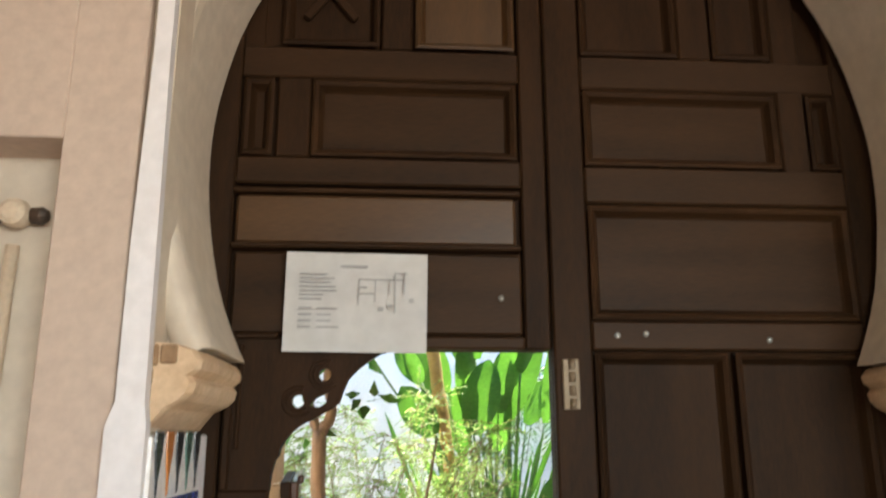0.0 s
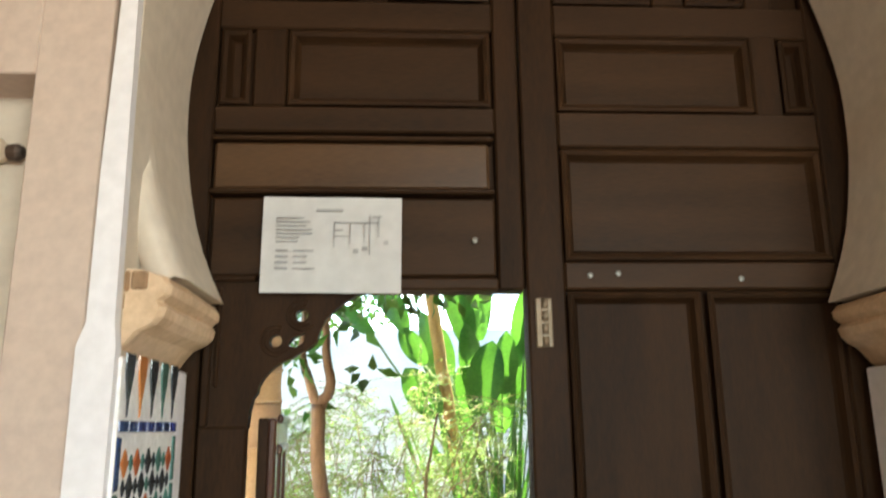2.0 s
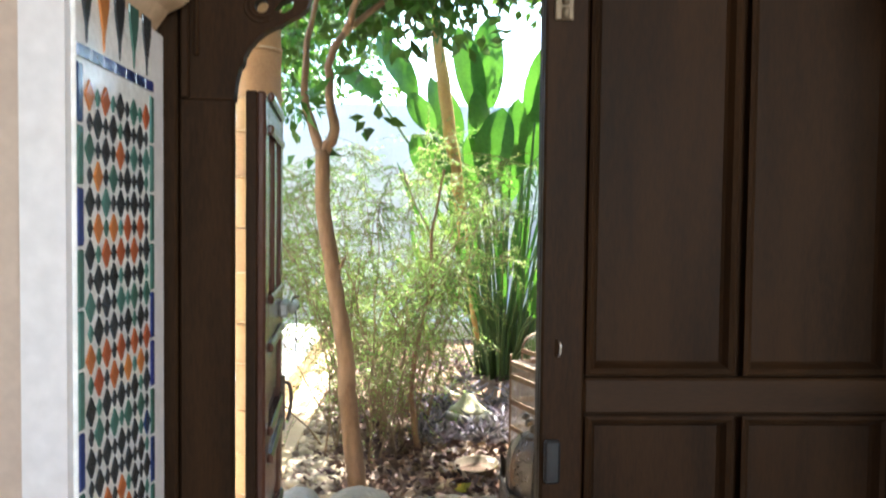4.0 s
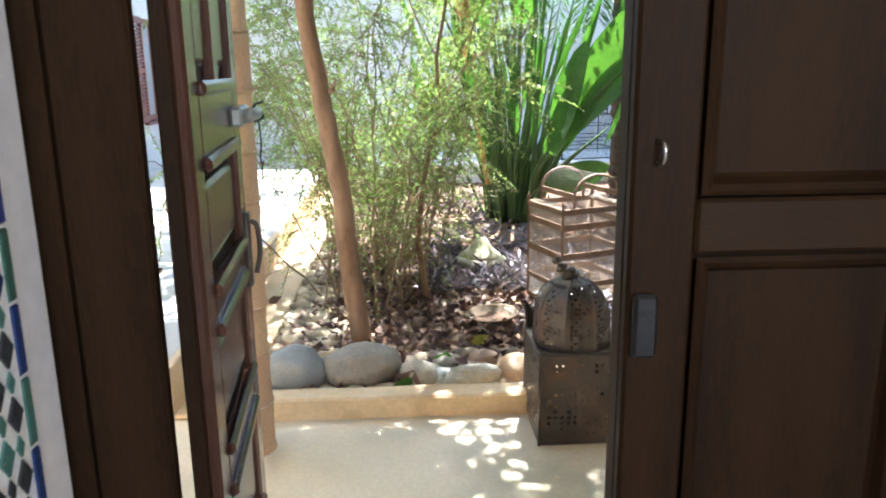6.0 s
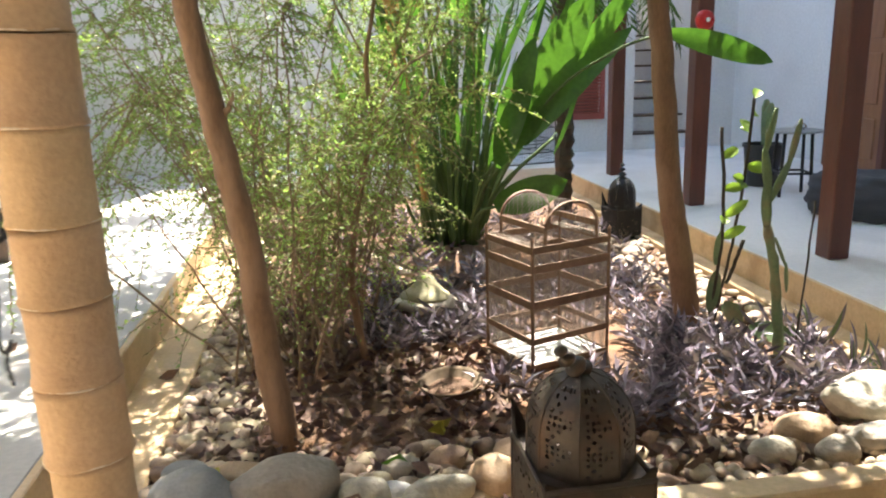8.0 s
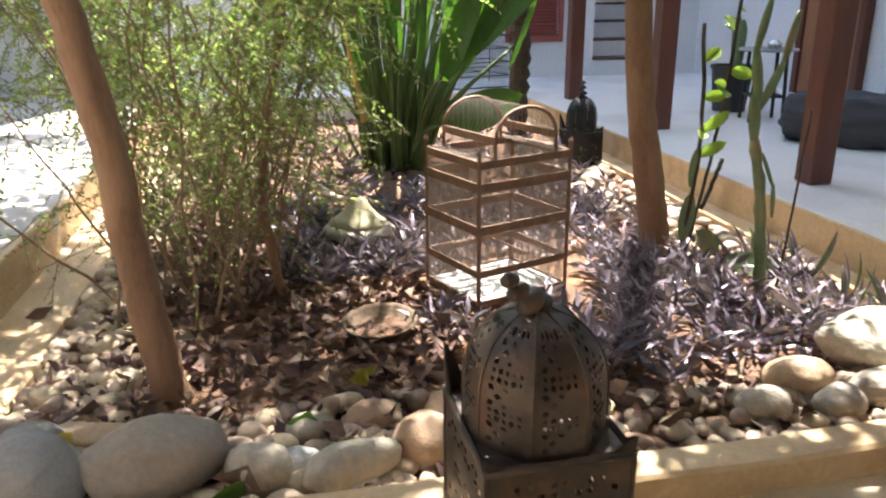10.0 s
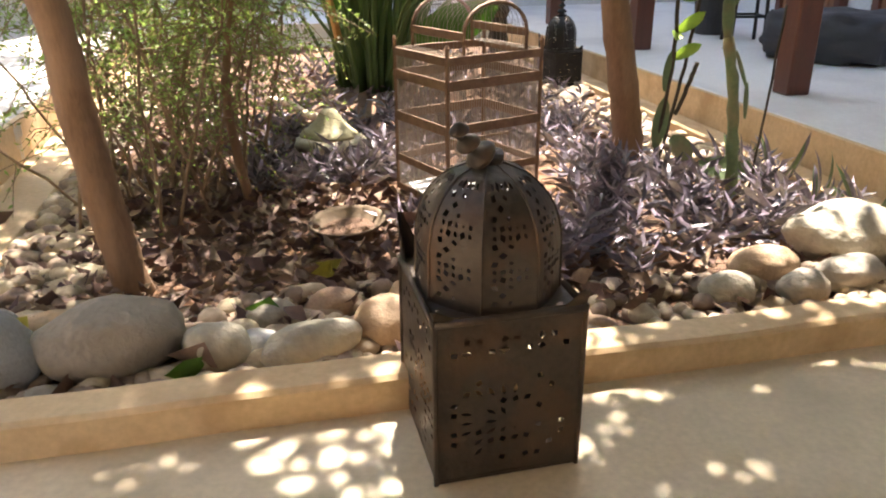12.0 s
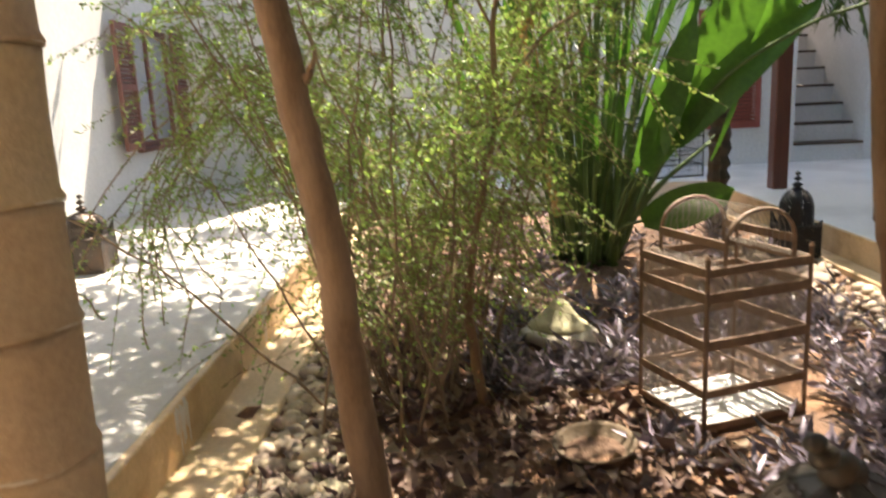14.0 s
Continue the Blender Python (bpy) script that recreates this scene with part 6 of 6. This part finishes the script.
def leafy_stems():
    t = thing("leafy_stems", "thin dark stems with a few bright green leaves", "plant")
    ends = []
    for p, r in (([(2.16, 5.82, -0.02), (2.20, 5.8, 0.35), (2.22, 5.8, 0.7), (2.18, 5.8, 1.2)], 0.010), ([(2.20, 5.84, -0.02), (2.27, 5.82, 0.4), (2.33, 5.82, 0.8), (2.36, 5.8, 1.35)], 0.009), ([(2.42, 5.36, -0.02), (2.45, 5.36, 0.4), (2.47, 5.36, 0.85)], 0.0055), ([(2.27, 5.82, 0.3), (2.33, 5.82, 0.45), (2.36, 5.82, 0.55)], 0.011)):
        q = smooth_path(p, 6, 0.004)
        put("stem", mesh_of("stem", *tube_data(q, r, 7), M["palm_bark"], True), t)
        ends += q[10:]
    g = random.Random(12)
    for k in range(13):
        b = g.choice(ends[:18])
        a = g.uniform(0, 6.3)
        e = b + Vector((math.cos(a) * 0.10, math.sin(a) * 0.06, g.uniform(-0.03, 0.07))) * g.uniform(1.0, 1.5)
        put("leaf", mesh_of("leaf", *paddle_leaf(b, e, 0.06, 0.05, g, 0.3, 6), M["lime_leaf"], True), t)
    for b, e, w in (((2.17, 5.8, 0.14), (2.20, 5.8, 0.40), 0.075), ((2.19, 5.8, 0.42), (2.21, 5.8, 0.62), 0.05), ((2.22, 5.75, 0.20), (2.32, 5.7, 0.10), 0.12), ((2.30, 5.6, 0.10), (2.52, 5.5, 0.07), 0.12)):
        put("thick_leaf", mesh_of("thick_leaf", *paddle_leaf(b, e, w, 0.0, g, 0.1, 7), M["cactus"], True), t)


leafy_stems()


def sword_plant(x, y, s, seed):
    t = thing("sword_leaved_plant", "dark sword-leaved plant by the terrace edge", "plant", pose(x, y, 0))
    g = random.Random(seed)
    for k in range(9):
        a = g.uniform(0, 6.3)
        e = Vector((math.cos(a) * 0.18, math.sin(a) * 0.12, g.uniform(0.16, 0.34))) * s
        put("blade", mesh_of("blade", *paddle_leaf((math.cos(a) * 0.02, math.sin(a) * 0.02, 0), e, 0.03 * s, 0.1, g, 0.4, 7), M["purple" if k % 3 else "cactus"], True), t)


for i, (x, y, s) in enumerate(((2.60, 5.45, 0.85), (2.62, 5.15, 0.75), (2.62, 4.88, 0.85), (2.50, 5.65, 0.8))):
    sword_plant(x, y, s, i)
